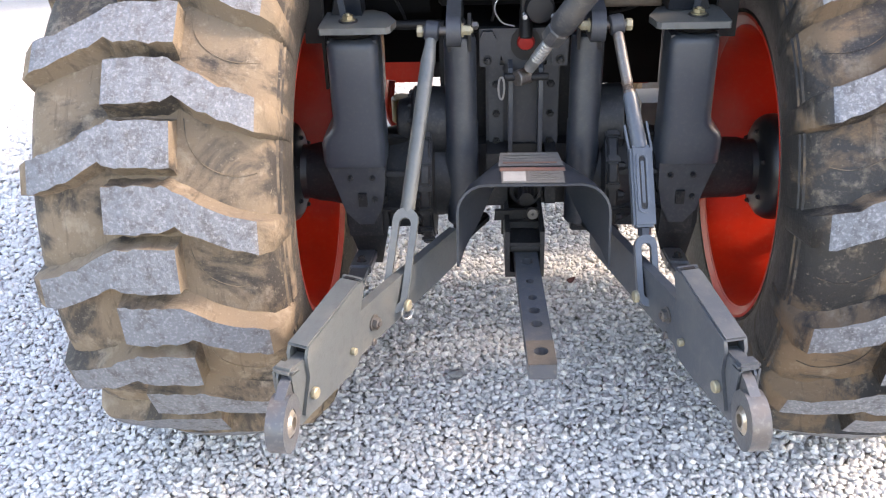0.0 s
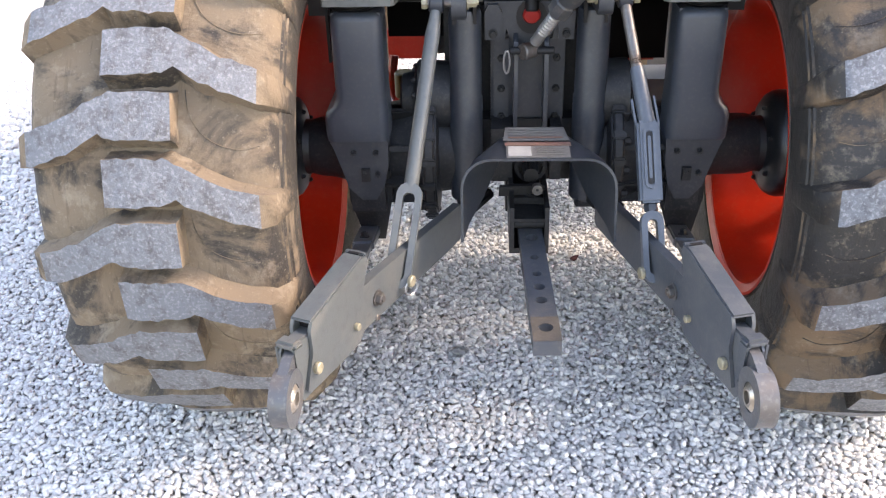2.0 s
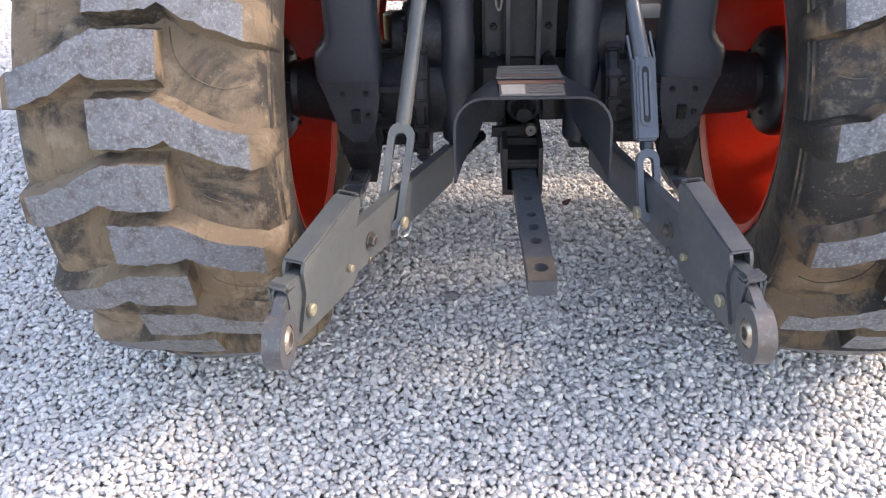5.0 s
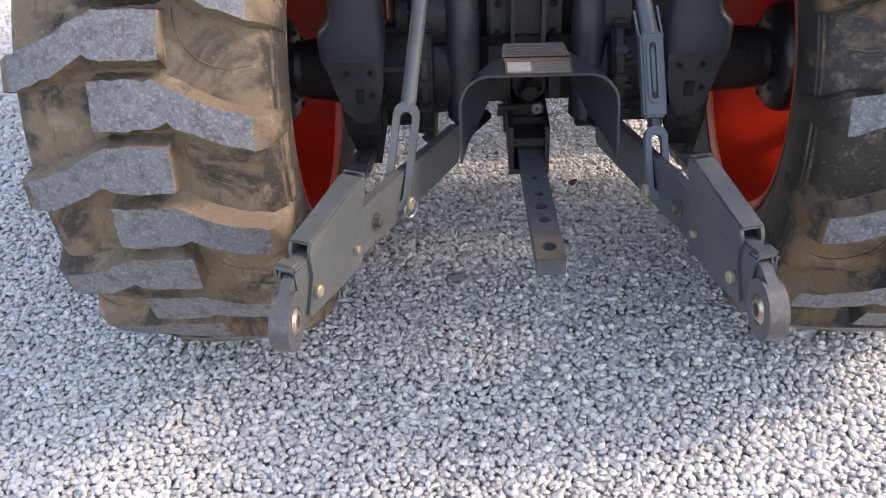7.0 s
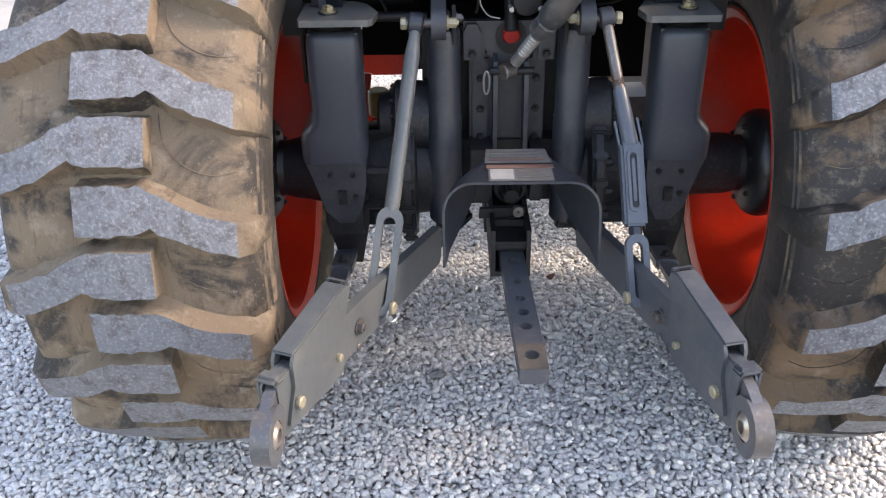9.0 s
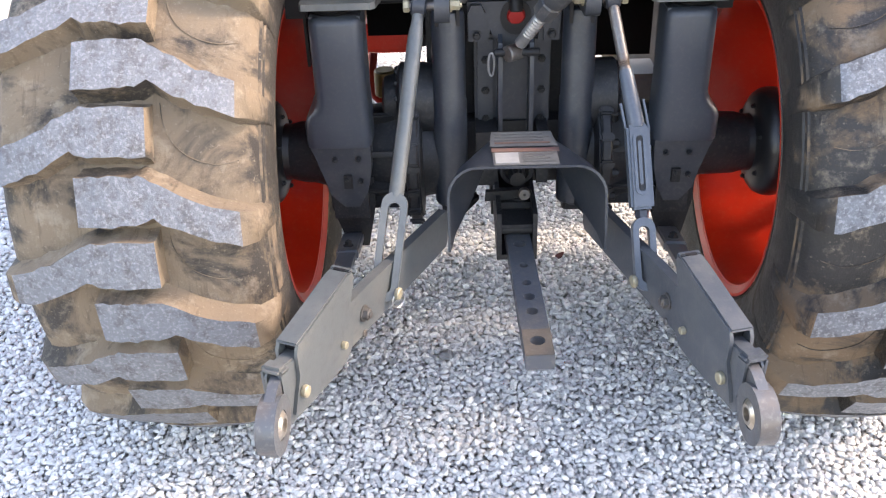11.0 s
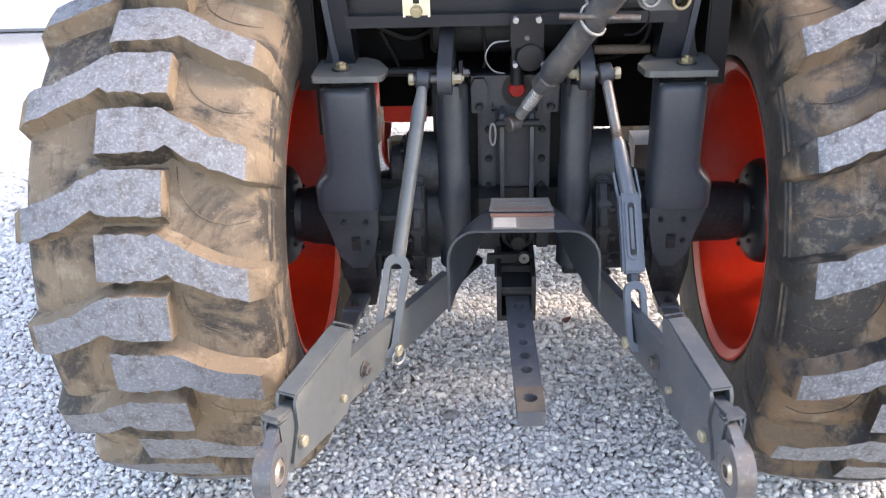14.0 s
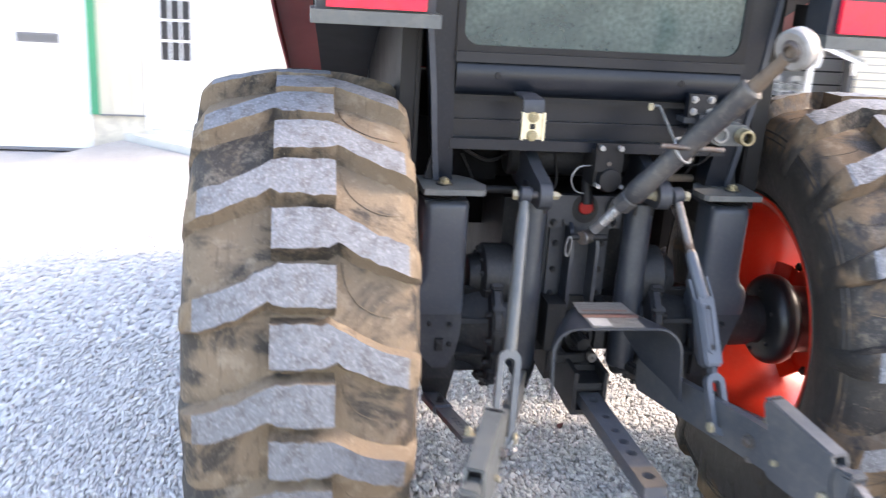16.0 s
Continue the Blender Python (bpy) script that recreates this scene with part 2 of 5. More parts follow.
PANE = material("dark_window", (0.02, 0.022, 0.025), 0.08, 0.0, None, 1, 0, None, 1, 0, 0.0, 1)
ROOF = material("grey_shingle", (0.25, 0.25, 0.24), 0.8, 0.0, (0.18, 0.18, 0.18), 8, 0.5, None, 60, 0.3, 0.3, 40)
SLOT = material("grey_vent", (0.16, 0.16, 0.165), 0.6)
PAPER = material("pale_decal", (0.28, 0.28, 0.27), 0.5, 0.0, (0.2, 0.2, 0.195), 30, 0.5, None, 60, 0.3, 0.0)
DECAL_RED = material("faded_red_decal", (0.16, 0.083, 0.064), 0.5, 0.0, (0.12, 0.09, 0.075), 40, 0.6, None, 60, 0.3, 0.0)
DECAL_GREY = material("grey_decal", (0.115, 0.113, 0.108), 0.45, 0.0, (0.085, 0.084, 0.08), 50, 0.5, None, 60, 0.3, 0.0)
LENS_RED = material("red_lamp_lens", (0.7, 0.02, 0.05), 0.15, 0.0, (0.5, 0.015, 0.03), 30, 0.5, None, 60, 0.3, 0.03, 150)
LENS_AMBER = material("amber_lamp_lens", (0.75, 0.15, 0.018), 0.15)
YELLOW = material("yellow_can", (0.16, 0.11, 0.03), 0.5)


# ---------------------------------------------------------------- builders
def finish(bm, name, mats, smooth=0.6):
    bmesh.ops.recalc_face_normals(bm, faces=bm.faces)
    for f in bm.faces:
        f.smooth = True
    for e in bm.edges:
        e.smooth = len(e.link_faces) == 2 and e.calc_face_angle(0) < smooth
    me = bpy.data.meshes.new(name)
    bm.to_mesh(me)
    bm.free()
    for m in (mats if isinstance(mats, (list, tuple)) else [mats]):
        me.materials.append(m)
    return me


def part(name, bm, mats, parent=None, label="", bevel=0.0):
    if bevel:
        sharp = [e for e in bm.edges if len(e.link_faces) == 2 and e.calc_face_angle(0) > 0.6]
        bmesh.ops.bevel(bm, geom=sharp, offset=bevel, segments=2, affect="EDGES", clamp_overlap=True)
    ob = new(name, finish(bm, name, mats))
    if parent is not None:
        ob.parent = parent
    if label:
        ob["label"] = label
    return ob


def add_box(bm, lo, hi, m=None):
    vs = [bm.verts.new((x, y, z)) for z in (lo[2], hi[2]) for x, y in ((lo[0], lo[1]), (hi[0], lo[1]), (hi[0], hi[1]), (lo[0], hi[1]))]
    for q in ((3, 2, 1, 0), (4, 5, 6, 7), (0, 1, 5, 4), (1, 2, 6, 5), (2, 3, 7, 6), (3, 0, 4, 7)):
        bm.faces.new([vs[i] for i in q])
    if m is not None:
        bmesh.ops.transform(bm, matrix=m, verts=vs)
    return bm


def box(lo, hi, m=None):
    return add_box(bmesh.new(), lo, hi, m)


def along(p0, p1, up=(0, 0, 1)):
    """A frame at p0 whose x runs to p1 and whose z is near up."""
    x = (Vector(p1) - Vector(p0)).normalized()
    z = Vector(up)
    z = (z - x * z.dot(x)).normalized()
    y = z.cross(x)
    m = Matrix((x, y, z)).transposed().to_4x4()
    m.translation = Vector(p0)
    return m


def add_lathe(bm, profile, m, seg=24):
    """profile: (distance along x, radius); closed at the ends where the radius is 0."""
    rings = []
    for x, r in profile:
        if r < 1e-6:
            rings.append([bm.verts.new(m @ Vector((x, 0, 0)))])
        else:
            rings.append([bm.verts.new(m @ Vector((x, r * math.cos(a), r * math.sin(a)))) for a in (2 * math.pi * k / seg for k in range(seg))])
    for a, b in zip(rings, rings[1:]):
        for k in range(seg):
            q = []
            for v in (a[k % len(a)], a[(k + 1) % len(a)], b[(k + 1) % len(b)], b[k % len(b)]):
                if v not in q:
                    q.append(v)
            if len(q) > 2:
                bm.faces.new(q)
    return bm


def rod(p0, p1, r, r1=None, seg=16, bm=None, c=0.0):
    """A round bar with chamfered ends."""
    bm = bm or bmesh.new()
    d = (Vector(p1) - Vector(p0)).length
    r1 = r if r1 is None else r1
    c = c or min(0.15 * r, 0.2 * d)
    up = (0, 0, 1) if abs((Vector(p1) - Vector(p0)).normalized().z) < 0.95 else (1, 0, 0)
    return add_lathe(bm, [(0, 0), (0, r - c), (c, r), (d - c, r1), (d, r1 - c), (d, 0)], along(p0, p1, up), seg)


def bolt(p0, p1, r, bm=None):
    """A hexagon head with a washer and a short thread, from the plate at p0 outwards to p1."""
    bm = bm or bmesh.new()
    d = (Vector(p1) - Vector(p0)).length
    up = (0, 0, 1) if abs((Vector(p1) - Vector(p0)).normalized().z) < 0.95 else (1, 0, 0)
    m = along(p0, p1, up)
    add_lathe(bm, [(0, 0), (0, 1.35 * r), (0.18 * d, 1.35 * r), (0.18 * d, 0)], m, 18)
    add_lathe(bm, [(0.18 * d, 0), (0.18 * d, r), (0.75 * d, r), (0.82 * d, 0.85 * r), (0.82 * d, 0)], m, 6)
    add_lathe(bm, [(0.8 * d, 0), (0.8 * d, 0.55 * r), (d, 0.5 * r), (d, 0)], m, 12)
    return bm


def pipe(points, r, seg=8, bm=None):
    """A bent round bar or hose through the points, smoothed."""
    bm = bm or bmesh.new()
    p = [Vector(q) for q in points]
    path = []
    for k in range(len(p) - 1):
        a, b, c, d = p[max(k - 1, 0)], p[k], p[k + 1], p[min(k + 2, len(p) - 1)]
        for s in range(6):
            t = s / 6
            path.append(0.5 * (2 * b + (c - a) * t + (2 * a - 5 * b + 4 * c - d) * t * t + (3 * b - a - 3 * c + d) * t ** 3))
    path.append(p[-1])
    rings = []
    for k, q in enumerate(path):
        d = (path[min(k + 1, len(path) - 1)] - path[max(k - 1, 0)]).normalized()
        u = d.cross(Vector((0.31, 0.17, 0.93))).normalized()
        v = d.cross(u)
        rings.append([bm.verts.new(q + r * (u * math.cos(2 * math.pi * j / seg) + v * math.sin(2 * math.pi * j / seg))) for j in range(seg)])
    for a, b in zip(rings, rings[1:]):
        for j in range(seg):
            bm.faces.new((a[j], a[(j + 1) % seg], b[(j + 1) % seg], b[j]))
    bm.faces.new(rings[0][::-1])
    bm.faces.new(rings[-1])
    return bm


def slab(outline, t, m, bm=None):
    """A flat plate: the outline (x, z) in the frame m, t thick about its y = 0."""
    bm = bm or bmesh.new()
    a = [bm.verts.new(m @ Vector((x, -t / 2, z))) for x, z in outline]
    b = [bm.verts.new(m @ Vector((x, t / 2, z))) for x, z in outline]
    n = len(a)
    bm.faces.new(a)
    bm.faces.new(b[::-1])
    for k in range(n):
        bm.faces.new((a[k], b[k], b[(k + 1) % n], a[(k + 1) % n]))
    return bm


def sheet(rows, t, bm=None):
    """A bent sheet of metal t thick through rows of points."""
    bm = bm or bmesh.new()
    g = [[Vector(q) for q in r] for r in rows]
    nr, nc = len(g), len(g[0])

    def normal(i, j):
        u = g[min(i + 1, nr - 1)][j] - g[max(i - 1, 0)][j]
        v = g[i][min(j + 1, nc - 1)] - g[i][max(j - 1, 0)]
        w = u.cross(v)
        return w.normalized() if w.length > 1e-9 else Vector((0, 0, 1))

    top = [[bm.verts.new(g[i][j] + normal(i, j) * t / 2) for j in range(nc)] for i in range(nr)]
    low = [[bm.verts.new(g[i][j] - normal(i, j) * t / 2) for j in range(nc)] for i in range(nr)]
    for i in range(nr - 1):
        for j in range(nc - 1):
            bm.faces.new((top[i][j], top[i + 1][j], top[i + 1][j + 1], top[i][j + 1]))
            bm.faces.new((low[i][j + 1], low[i + 1][j + 1], low[i + 1][j], low[i][j]))
    ring = [(0, j) for j in range(nc)] + [(i, nc - 1) for i in range(1, nr)] + [(nr - 1, j) for j in range(nc - 2, -1, -1)] + [(i, 0) for i in range(nr - 2, 0, -1)]
    for k in range(len(ring)):
        (a, b), (c, d) = ring[k], ring[(k + 1) % len(ring)]
        bm.faces.new((top[a][b], top[c][d], low[c][d], low[a][b]))
    return bm


def loop_bar(outer, inner, t, m, bm=None):
    """A flat link with a long slot: two outlines with the same count of points."""
    bm = bm or bmesh.new()
    n = len(outer)
    v = [[bm.verts.new(m @ Vector((x, y, z))) for x, z in o] for o in (outer, inner) for y in (-t / 2, t / 2)]
    for k in range(n):
        q = (k + 1) % n
        bm.faces.new((v[0][k], v[0][q], v[2][q], v[2][k]))
        bm.faces.new((v[1][q], v[1][k], v[3][k], v[3][q]))
        bm.faces.new((v[0][q], v[0][k], v[1][k], v[1][q]))
        bm.faces.new((v[2][k], v[2][q], v[3][q], v[3][k]))
    return bm


def stadium(x0, x1, h, n=8):
    """A long hole's outline from x0 to x1, with half height h."""
    a = [(x1 - h + h * math.sin(math.pi * k / n), h * math.cos(math.pi * k / n)) for k in range(n + 1)]
    b = [(x0 + h - h * math.sin(math.pi * k / n), -h * math.cos(math.pi * k / n)) for k in range(n + 1)]
    return a + b


def holed_bar(cells, w, t, m, bm=None):
    """A flat bar along x, made of cells (x0, x1, hole's radius or 0), w wide in y and t thick in z, with true holes."""
    bm = bm or bmesh.new()
    h = w / 2
    first, last = cells[0][0], cells[-1][1]
    for x0, x1, r in cells:
        cx, hx = (x0 + x1) / 2, (x1 - x0) / 2
        sq, ci = [], []
        for k in range(16):
            a = 2 * math.pi * k / 16
            c, s = math.cos(a), math.sin(a)
            f = 1 / max(abs(c), abs(s))
            sq.append((cx + c * f * hx, s * f * h))
            ci.append((cx + c * r, s * r))
        outer = [[bm.verts.new(m @ Vector((x, y, z))) for x, y in sq] for z in (-t / 2, t / 2)]
        if r:
            inner = [[bm.verts.new(m @ Vector((x, y, z))) for x, y in ci] for z in (-t / 2, t / 2)]
        else:
            bm.faces.new(outer[1])
            bm.faces.new(outer[0][::-1])
        for k in range(16):
            q = (k + 1) % 16
            if r:
                bm.faces.new((outer[1][k], outer[1][q], inner[1][q], inner[1][k]))
                bm.faces.new((outer[0][q], outer[0][k], inner[0][k], inner[0][q]))
                bm.faces.new((inner[0][q], inner[0][k], inner[1][k], inner[1][q]))
            ends = [x for x in (x0, x1) if abs(sq[k][0] - x) < 1e-6 and abs(sq[q][0] - x) < 1e-6]
            if not ends or abs(ends[0] - first) < 1e-6 or abs(ends[0] - last) < 1e-6:
                bm.faces.new((outer[0][k], outer[0][q], outer[1][q], outer[1][k]))
    bmesh.ops.remove_doubles(bm, verts=bm.verts, dist=1e-5)
    return bm


# ---------------------------------------------------------------- the yard
AXLE_Z, TYRE_R = 0.585, 0.617
LEFT_X, RIGHT_X = -0.664, 0.708


def ground_z(x, y):
    s = min(max((y - 1.2) / 7.4, 0.0), 1.0)
    return -0.93 * (0.35 * s + 0.65 * s * s * (3 - 2 * s)) - 0.06 * min(max(y - 8.6, 0.0), 6.0)


def build_ground():
    ys = [-60, -30, -12, -5, -3, -1, 0.5, 2] + [2 + 0.5 * k for k in range(1, 19)] + [14, 20, 40, 90, 250]
    xs = [-200, -60, -25, -12, -6, -3, 0, 3, 6, 12, 25, 60, 200]
    bm = bmesh.new()
    g = [[bm.verts.new((x, y, ground_z(x, y) - 0.020)) for x in xs] for y in ys]
    for a, b in zip(g, g[1:]):
        for j in range(len(xs) - 1):
            bm.faces.new((a[j], a[j + 1], b[j + 1], b[j]))
    ob = part("ground", bm, GROUND)
    tagged(ob, "pale grey crushed gravel yard sloping gently to the buildings", "ground", kind="structure")


build_ground()


def ico():
    p = (1 + 5 ** 0.5) / 2
    v = np.array([(-1, p, 0), (1, p, 0), (-1, -p, 0), (1, -p, 0), (0, -1, p), (0, 1, p), (0, -1, -p), (0, 1, -p), (p, 0, -1), (p, 0, 1), (-p, 0, -1), (-p, 0, 1)], float)
    v /= np.linalg.norm(v[0])
    f = []
    edge = min(np.linalg.norm(v[0] - v[k]) for k in range(1, 12)) * 1.01
    for a in range(12):
        for b in range(a + 1, 12):
            for c in range(b + 1, 12):
                if max(np.linalg.norm(v[a] - v[b]), np.linalg.norm(v[b] - v[c]), np.linalg.norm(v[a] - v[c])) < edge:
                    f.append((a, b, c) if np.dot(np.cross(v[b] - v[a], v[c] - v[a]), v[a]) > 0 else (a, c, b))
    return v, np.array(f)


ICO_V, ICO_F = ico()


def stone_shapes(count, rng):
    """count stones: radii, squash, jitter and turn; (count, 12, 3)."""
    v = np.repeat(ICO_V[None], count, 0) * (1 + rng.uniform(-0.30, 0.24, (count, 12, 1)))
    v *= np.stack([rng.uniform(0.8, 1.3, count), rng.uniform(0.65, 1.0, count), rng.uniform(0.5, 0.85, count)], 1)[:, None]
    a = rng.uniform(0, 2 * np.pi, count)
    tilt = rng.uniform(-0.5, 0.5, count)
    c, s = np.cos(tilt), np.sin(tilt)
    y, z = v[..., 1] * c[:, None] - v[..., 2] * s[:, None], v[..., 1] * s[:, None] + v[..., 2] * c[:, None]
    c, s = np.cos(a)[:, None], np.sin(a)[:, None]
    return np.stack([v[..., 0] * c - y * s, v[..., 0] * s + y * c, z], -1)


def build_gravel():
    rng = np.random.default_rng(4)
    places = []
    for x0, x1, y0, y1, step in ((-1.55, 1.4, -1.05, 1.2, 0.0146), (-3.4, -1.1, 1.2, 4.6, 0.029), (-1.1, 1.6, 1.2, 3.2, 0.024), (-3.2, -1.55, -0.8, 1.2, 0.0205)):
        for layer in (0, 1):
            gx, gy = np.meshgrid(np.arange(x0, x1, step), np.arange(y0, y1, step * 0.88))
            gx = gx + 0.5 * step * (np.arange(gx.shape[0]) % 2)[:, None] + 0.5 * step * layer
            n = gx.size
            places.append(np.stack([gx.ravel() + rng.uniform(-0.34, 0.34, n) * step, gy.ravel() + rng.uniform(-0.34, 0.34, n) * step, np.full(n, step), np.full(n, layer)], 1))
    p = np.concatenate(places)
    n = len(p)
    size = p[:, 2] * 0.60 * rng.lognormal(0.0, 0.20, n).clip(0.62, 1.45)
    zs = np.array([ground_z(0, y) for y in p[:, 1]]) - 0.003 - 0.0085 * p[:, 3] + rng.uniform(-0.0045, 0.0035, n)
    v = stone_shapes(n, rng) * size[:, None, None]
    v[..., 0] += p[:, 0, None]
    v[..., 1] += p[:, 1, None]
    v[..., 2] += zs[:, None]
    f = (ICO_F[None] + 12 * np.arange(n)[:, None, None]).reshape(-1, 3)
    me = bpy.data.meshes.new("gravel")
    me.vertices.add(12 * n)
    me.vertices.foreach_set("co", v.reshape(-1).astype(np.float32))
    me.loops.add(len(f) * 3)
    me.loops.foreach_set("vertex_index", f.reshape(-1).astype(np.int32))
    me.polygons.add(len(f))
    me.polygons.foreach_set("loop_start", np.arange(0, len(f) * 3, 3, dtype=np.int32))
    me.polygons.foreach_set("use_smooth", np.repeat(rng.uniform(0, 1, n) < 0.15, 20))
    me.update(calc_edges=True)
    me.materials.append(STONE)
    ob = tagged(new("gravel", me), "loose pale grey angular crushed limestone gravel", "gravel", kind="stuff")
    return ob


gravel = build_gravel()


# ---------------------------------------------------------------- the tractor
tractor = tagged(new("tractor"), "utility tractor with grey frame, orange-red rims and muddy lugged tyres", "tractor")
LUGS, PITCH, PHASE = 17, 360 / 17, 0.0
TYRE_S = 0.981
lug_rng = np.random.default_rng(21)


def lug_mesh(name, flip, mats, rng):
    """One tread bar about the wheel's centre: a flat middle and an outer wing that bends down, with uneven worn edges; flip mirrors it across the tyre."""
    st = np.array([(-0.060, 0.2, -7.6), (0.0, 0.35, -7.5), (0.045, 0.3, -7.3), (0.064, -0.3, -6.3), (0.09, -1.7, -7.8),
                   (0.125, -3.6, -9.4), (0.165, -5.0, -11.0), (0.200, -6.0, -11.9)])
    us = [-0.060, -0.046, -0.032, -0.018, -0.004, 0.010, 0.022, 0.034, 0.045, 0.055, 0.064, 0.077, 0.090, 0.106, 0.122, 0.140, 0.158, 0.174, 0.188, 0.200]
    rows_in = []
    for k, u in enumerate(us):
        rows_in.append((u, np.interp(u, st[:, 0], st[:, 1]) + rng.normal(0, 0.16), np.interp(u, st[:, 0], st[:, 2]) + rng.normal(0, 0.16), rng.normal(0, 0.0006), 0))
    rows_in += [(0.222, -6.6, -12.0, 0, 1), (0.234, -7.2, -11.4, 0, 2)]
    bm = bmesh.new()
    rows = []
    for u, up, low, wear, shoulder in rows_in:
        top = TYRE_R - 0.026 * (u / 0.20) ** 2 + wear
        base = 0.566 - 0.035 * abs(u / 0.20) ** 3
        if shoulder == 1:
            top, base = 0.568, 0.50
        if shoulder == 2:
            top, base = 0.500, 0.45
        f = 0.30 if shoulder else 1.0
        row = []
        for a, r in ((up + 2.3 * f, base - 0.010), (up + 1.15 * f, base + 0.007), (up + 0.5, base + 0.020), (up + 0.10, top - 0.010), (up, top),
                     (low, top), (low - 0.10, top - 0.010), (low - 0.5, base + 0.020), (low - 1.15 * f, base + 0.007), (low - 2.3 * f, base - 0.010)):
            a = radians(a)
            r *= TYRE_S
            row.append(bm.verts.new((u * flip, -r * math.cos(a), r * math.sin(a))))
        rows.append(row)
    for i, (a, b) in enumerate(zip(rows, rows[1:])):
        for k in range(9):
            f = bm.faces.new((a[k], b[k], b[k + 1], a[k + 1]))
            f.material_index = 1 if k == 4 and i < len(rows) - 3 else 0
    bm.faces.new(rows[0][::-1])
    bm.faces.new(rows[-1])
    ridge = [e for e in bm.edges if len(e.link_faces) == 2 and e.calc_face_angle(0) > 0.7 and min(v.co.yz.length for v in e.verts) > 0.54]
    bmesh.ops.bevel(bm, geom=ridge, offset=0.0045, segments=2, affect="EDGES", clamp_overlap=True, material=-1)
    return finish(bm, name, mats, 0.9)


def build_wheel(x0, side, rubber, worn_top, label, rim_label):
    """A wheel at x0; side +1: its inner face looks to +x."""
    at = Matrix.Translation((x0, 0, AXLE_Z)) @ Matrix.Diagonal((side, 1, 1, 1))
    half = [(0.190, 0.330), (0.206, 0.345), (0.216, 0.362), (0.228, 0.40), (0.233, 0.445), (0.232, 0.48), (0.221, 0.522), (0.203, 0.546), (0.17, 0.559), (0.10, 0.569), (0.0, 0.573)]
    half = [(u, TYRE_S * r) for u, r in half]
    prof = half + [(-u, r) for u, r in half[-2::-1]]
    here = Matrix.Diagonal((side, 1, 1, 1))
    bm = add_lathe(bmesh.new(), prof, here, 96)
    beads = []
    for k in (0.355, 0.50, 0.515):
        w = 0.2135 if k < 0.4 else (0.2265 if k < 0.51 else 0.2232)
        beads.append(add_lathe(bmesh.new(), [(w - 0.003, k * TYRE_S - 0.004), (w + 0.003, k * TYRE_S), (w - 0.003, k * TYRE_S + 0.004), (w - 0.006, k * TYRE_S), (w - 0.003, k * TYRE_S - 0.004)], here, 96))
    tyre = part("rear_tyre", bm, [rubber], tractor, label)
    tyre.matrix_basis = pose(x0, 0, AXLE_Z)
    for bead in beads:
        part("sidewall_rib", bead, [rubber], tyre)
    for flip, name in ((side, "inner"), (-side, "outer")):
        worn = [lug_mesh("lug", flip, [rubber, worn_top], lug_rng) for k in range(5)]
        for k in range(LUGS):
            ob = new("lug", worn[(k * 3) % 5])
            ob.parent = tyre
            a = PHASE + (k + (0.5 if name == "outer" else 0.0)) * PITCH
            ob.matrix_basis = pose(0, 0, 0, -a, 0, 0)
    # fine moulded lines on the carcass between the tread bars
    def on_tyre(u, a):
        r = np.interp(abs(u), [p for p, q in half[:5:-1]], [q for p, q in half[:5:-1]]) + 0.0008
        return (u, -r * math.cos(radians(a)), r * math.sin(radians(a)))

    bm = pipe([on_tyre(side * u, a) for u, a in ((0.072, -9.0), (0.078, -13.0), (0.098, -16.6), (0.130, -18.8), (0.165, -19.6), (0.195, -19.0))], 0.0008, 6)
    me = finish(bm, "moulded_line", [rubber], 0.9)
    for k in range(LUGS):
        ob = new("moulded_line", me)
        ob.parent = tyre
        ob.matrix_basis = pose(0, 0, 0, -(PHASE + k * PITCH), 0, 0)
    # rim with its flange, well and a thick dished disc with oval hand holes
    rp = [(0.212, 0.338), (0.214, 0.343), (0.215, 0.337), (0.206, 0.322), (0.175, 0.312), (0.10, 0.306), (0.05, 0.290), (-0.04, 0.286), (-0.10, 0.305),
          (-0.17, 0.312), (-0.19, 0.33), (-0.19, 0.318), (-0.17, 0.306), (-0.10, 0.299), (-0.04, 0.280), (0.05, 0.284), (0.10, 0.300), (0.175, 0.3065), (0.2035, 0.318), (0.210, 0.333), (0.212, 0.338)]
    rim = part("wheel_rim", add_lathe(bmesh.new(), rp, at, 72), [RED], tractor, rim_label)
    bm = bmesh.new()
    rr = [0.0, 0.10, 0.15, 0.172, 0.190, 0.225, 0.252, 0.28]
    uu = [-0.01, -0.01, -0.014, -0.040, -0.058, -0.072, -0.068, -0.030]
    n = 48
    gap = {(i, k) for k in range(n) for i in (4, 5, 6) if k % 8 > 1}
    vs = {}

    def vert(i, k, s):
        key = (i, k % n if i else 0, s)
        if key not in vs:
            a = 2 * math.pi * k / n
            vs[key] = bm.verts.new(at @ Vector((uu[i] + s * 0.010, rr[i] * math.cos(a), rr[i] * math.sin(a))))
        return vs[key]

    for i in range(len(rr) - 1):
        for k in range(n):
            if (i, k) in gap:
                continue
            for s in (0, 1):
                q = []
                for v in (vert(i, k, s), vert(i + 1, k, s), vert(i + 1, k + 1, s), vert(i, k + 1, s)):
                    if v not in q:
                        q.append(v)
                bm.faces.new(q)
            for (di, dk), (p, q) in (((-1, 0), ((i, k), (i, k + 1))), ((1, 0), ((i + 1, k), (i + 1, k + 1))), ((0, -1), ((i, k), (i + 1, k))), ((0, 1), ((i, k + 1), (i + 1, k + 1)))):
                if (i + di, (k + dk) % n) in gap:
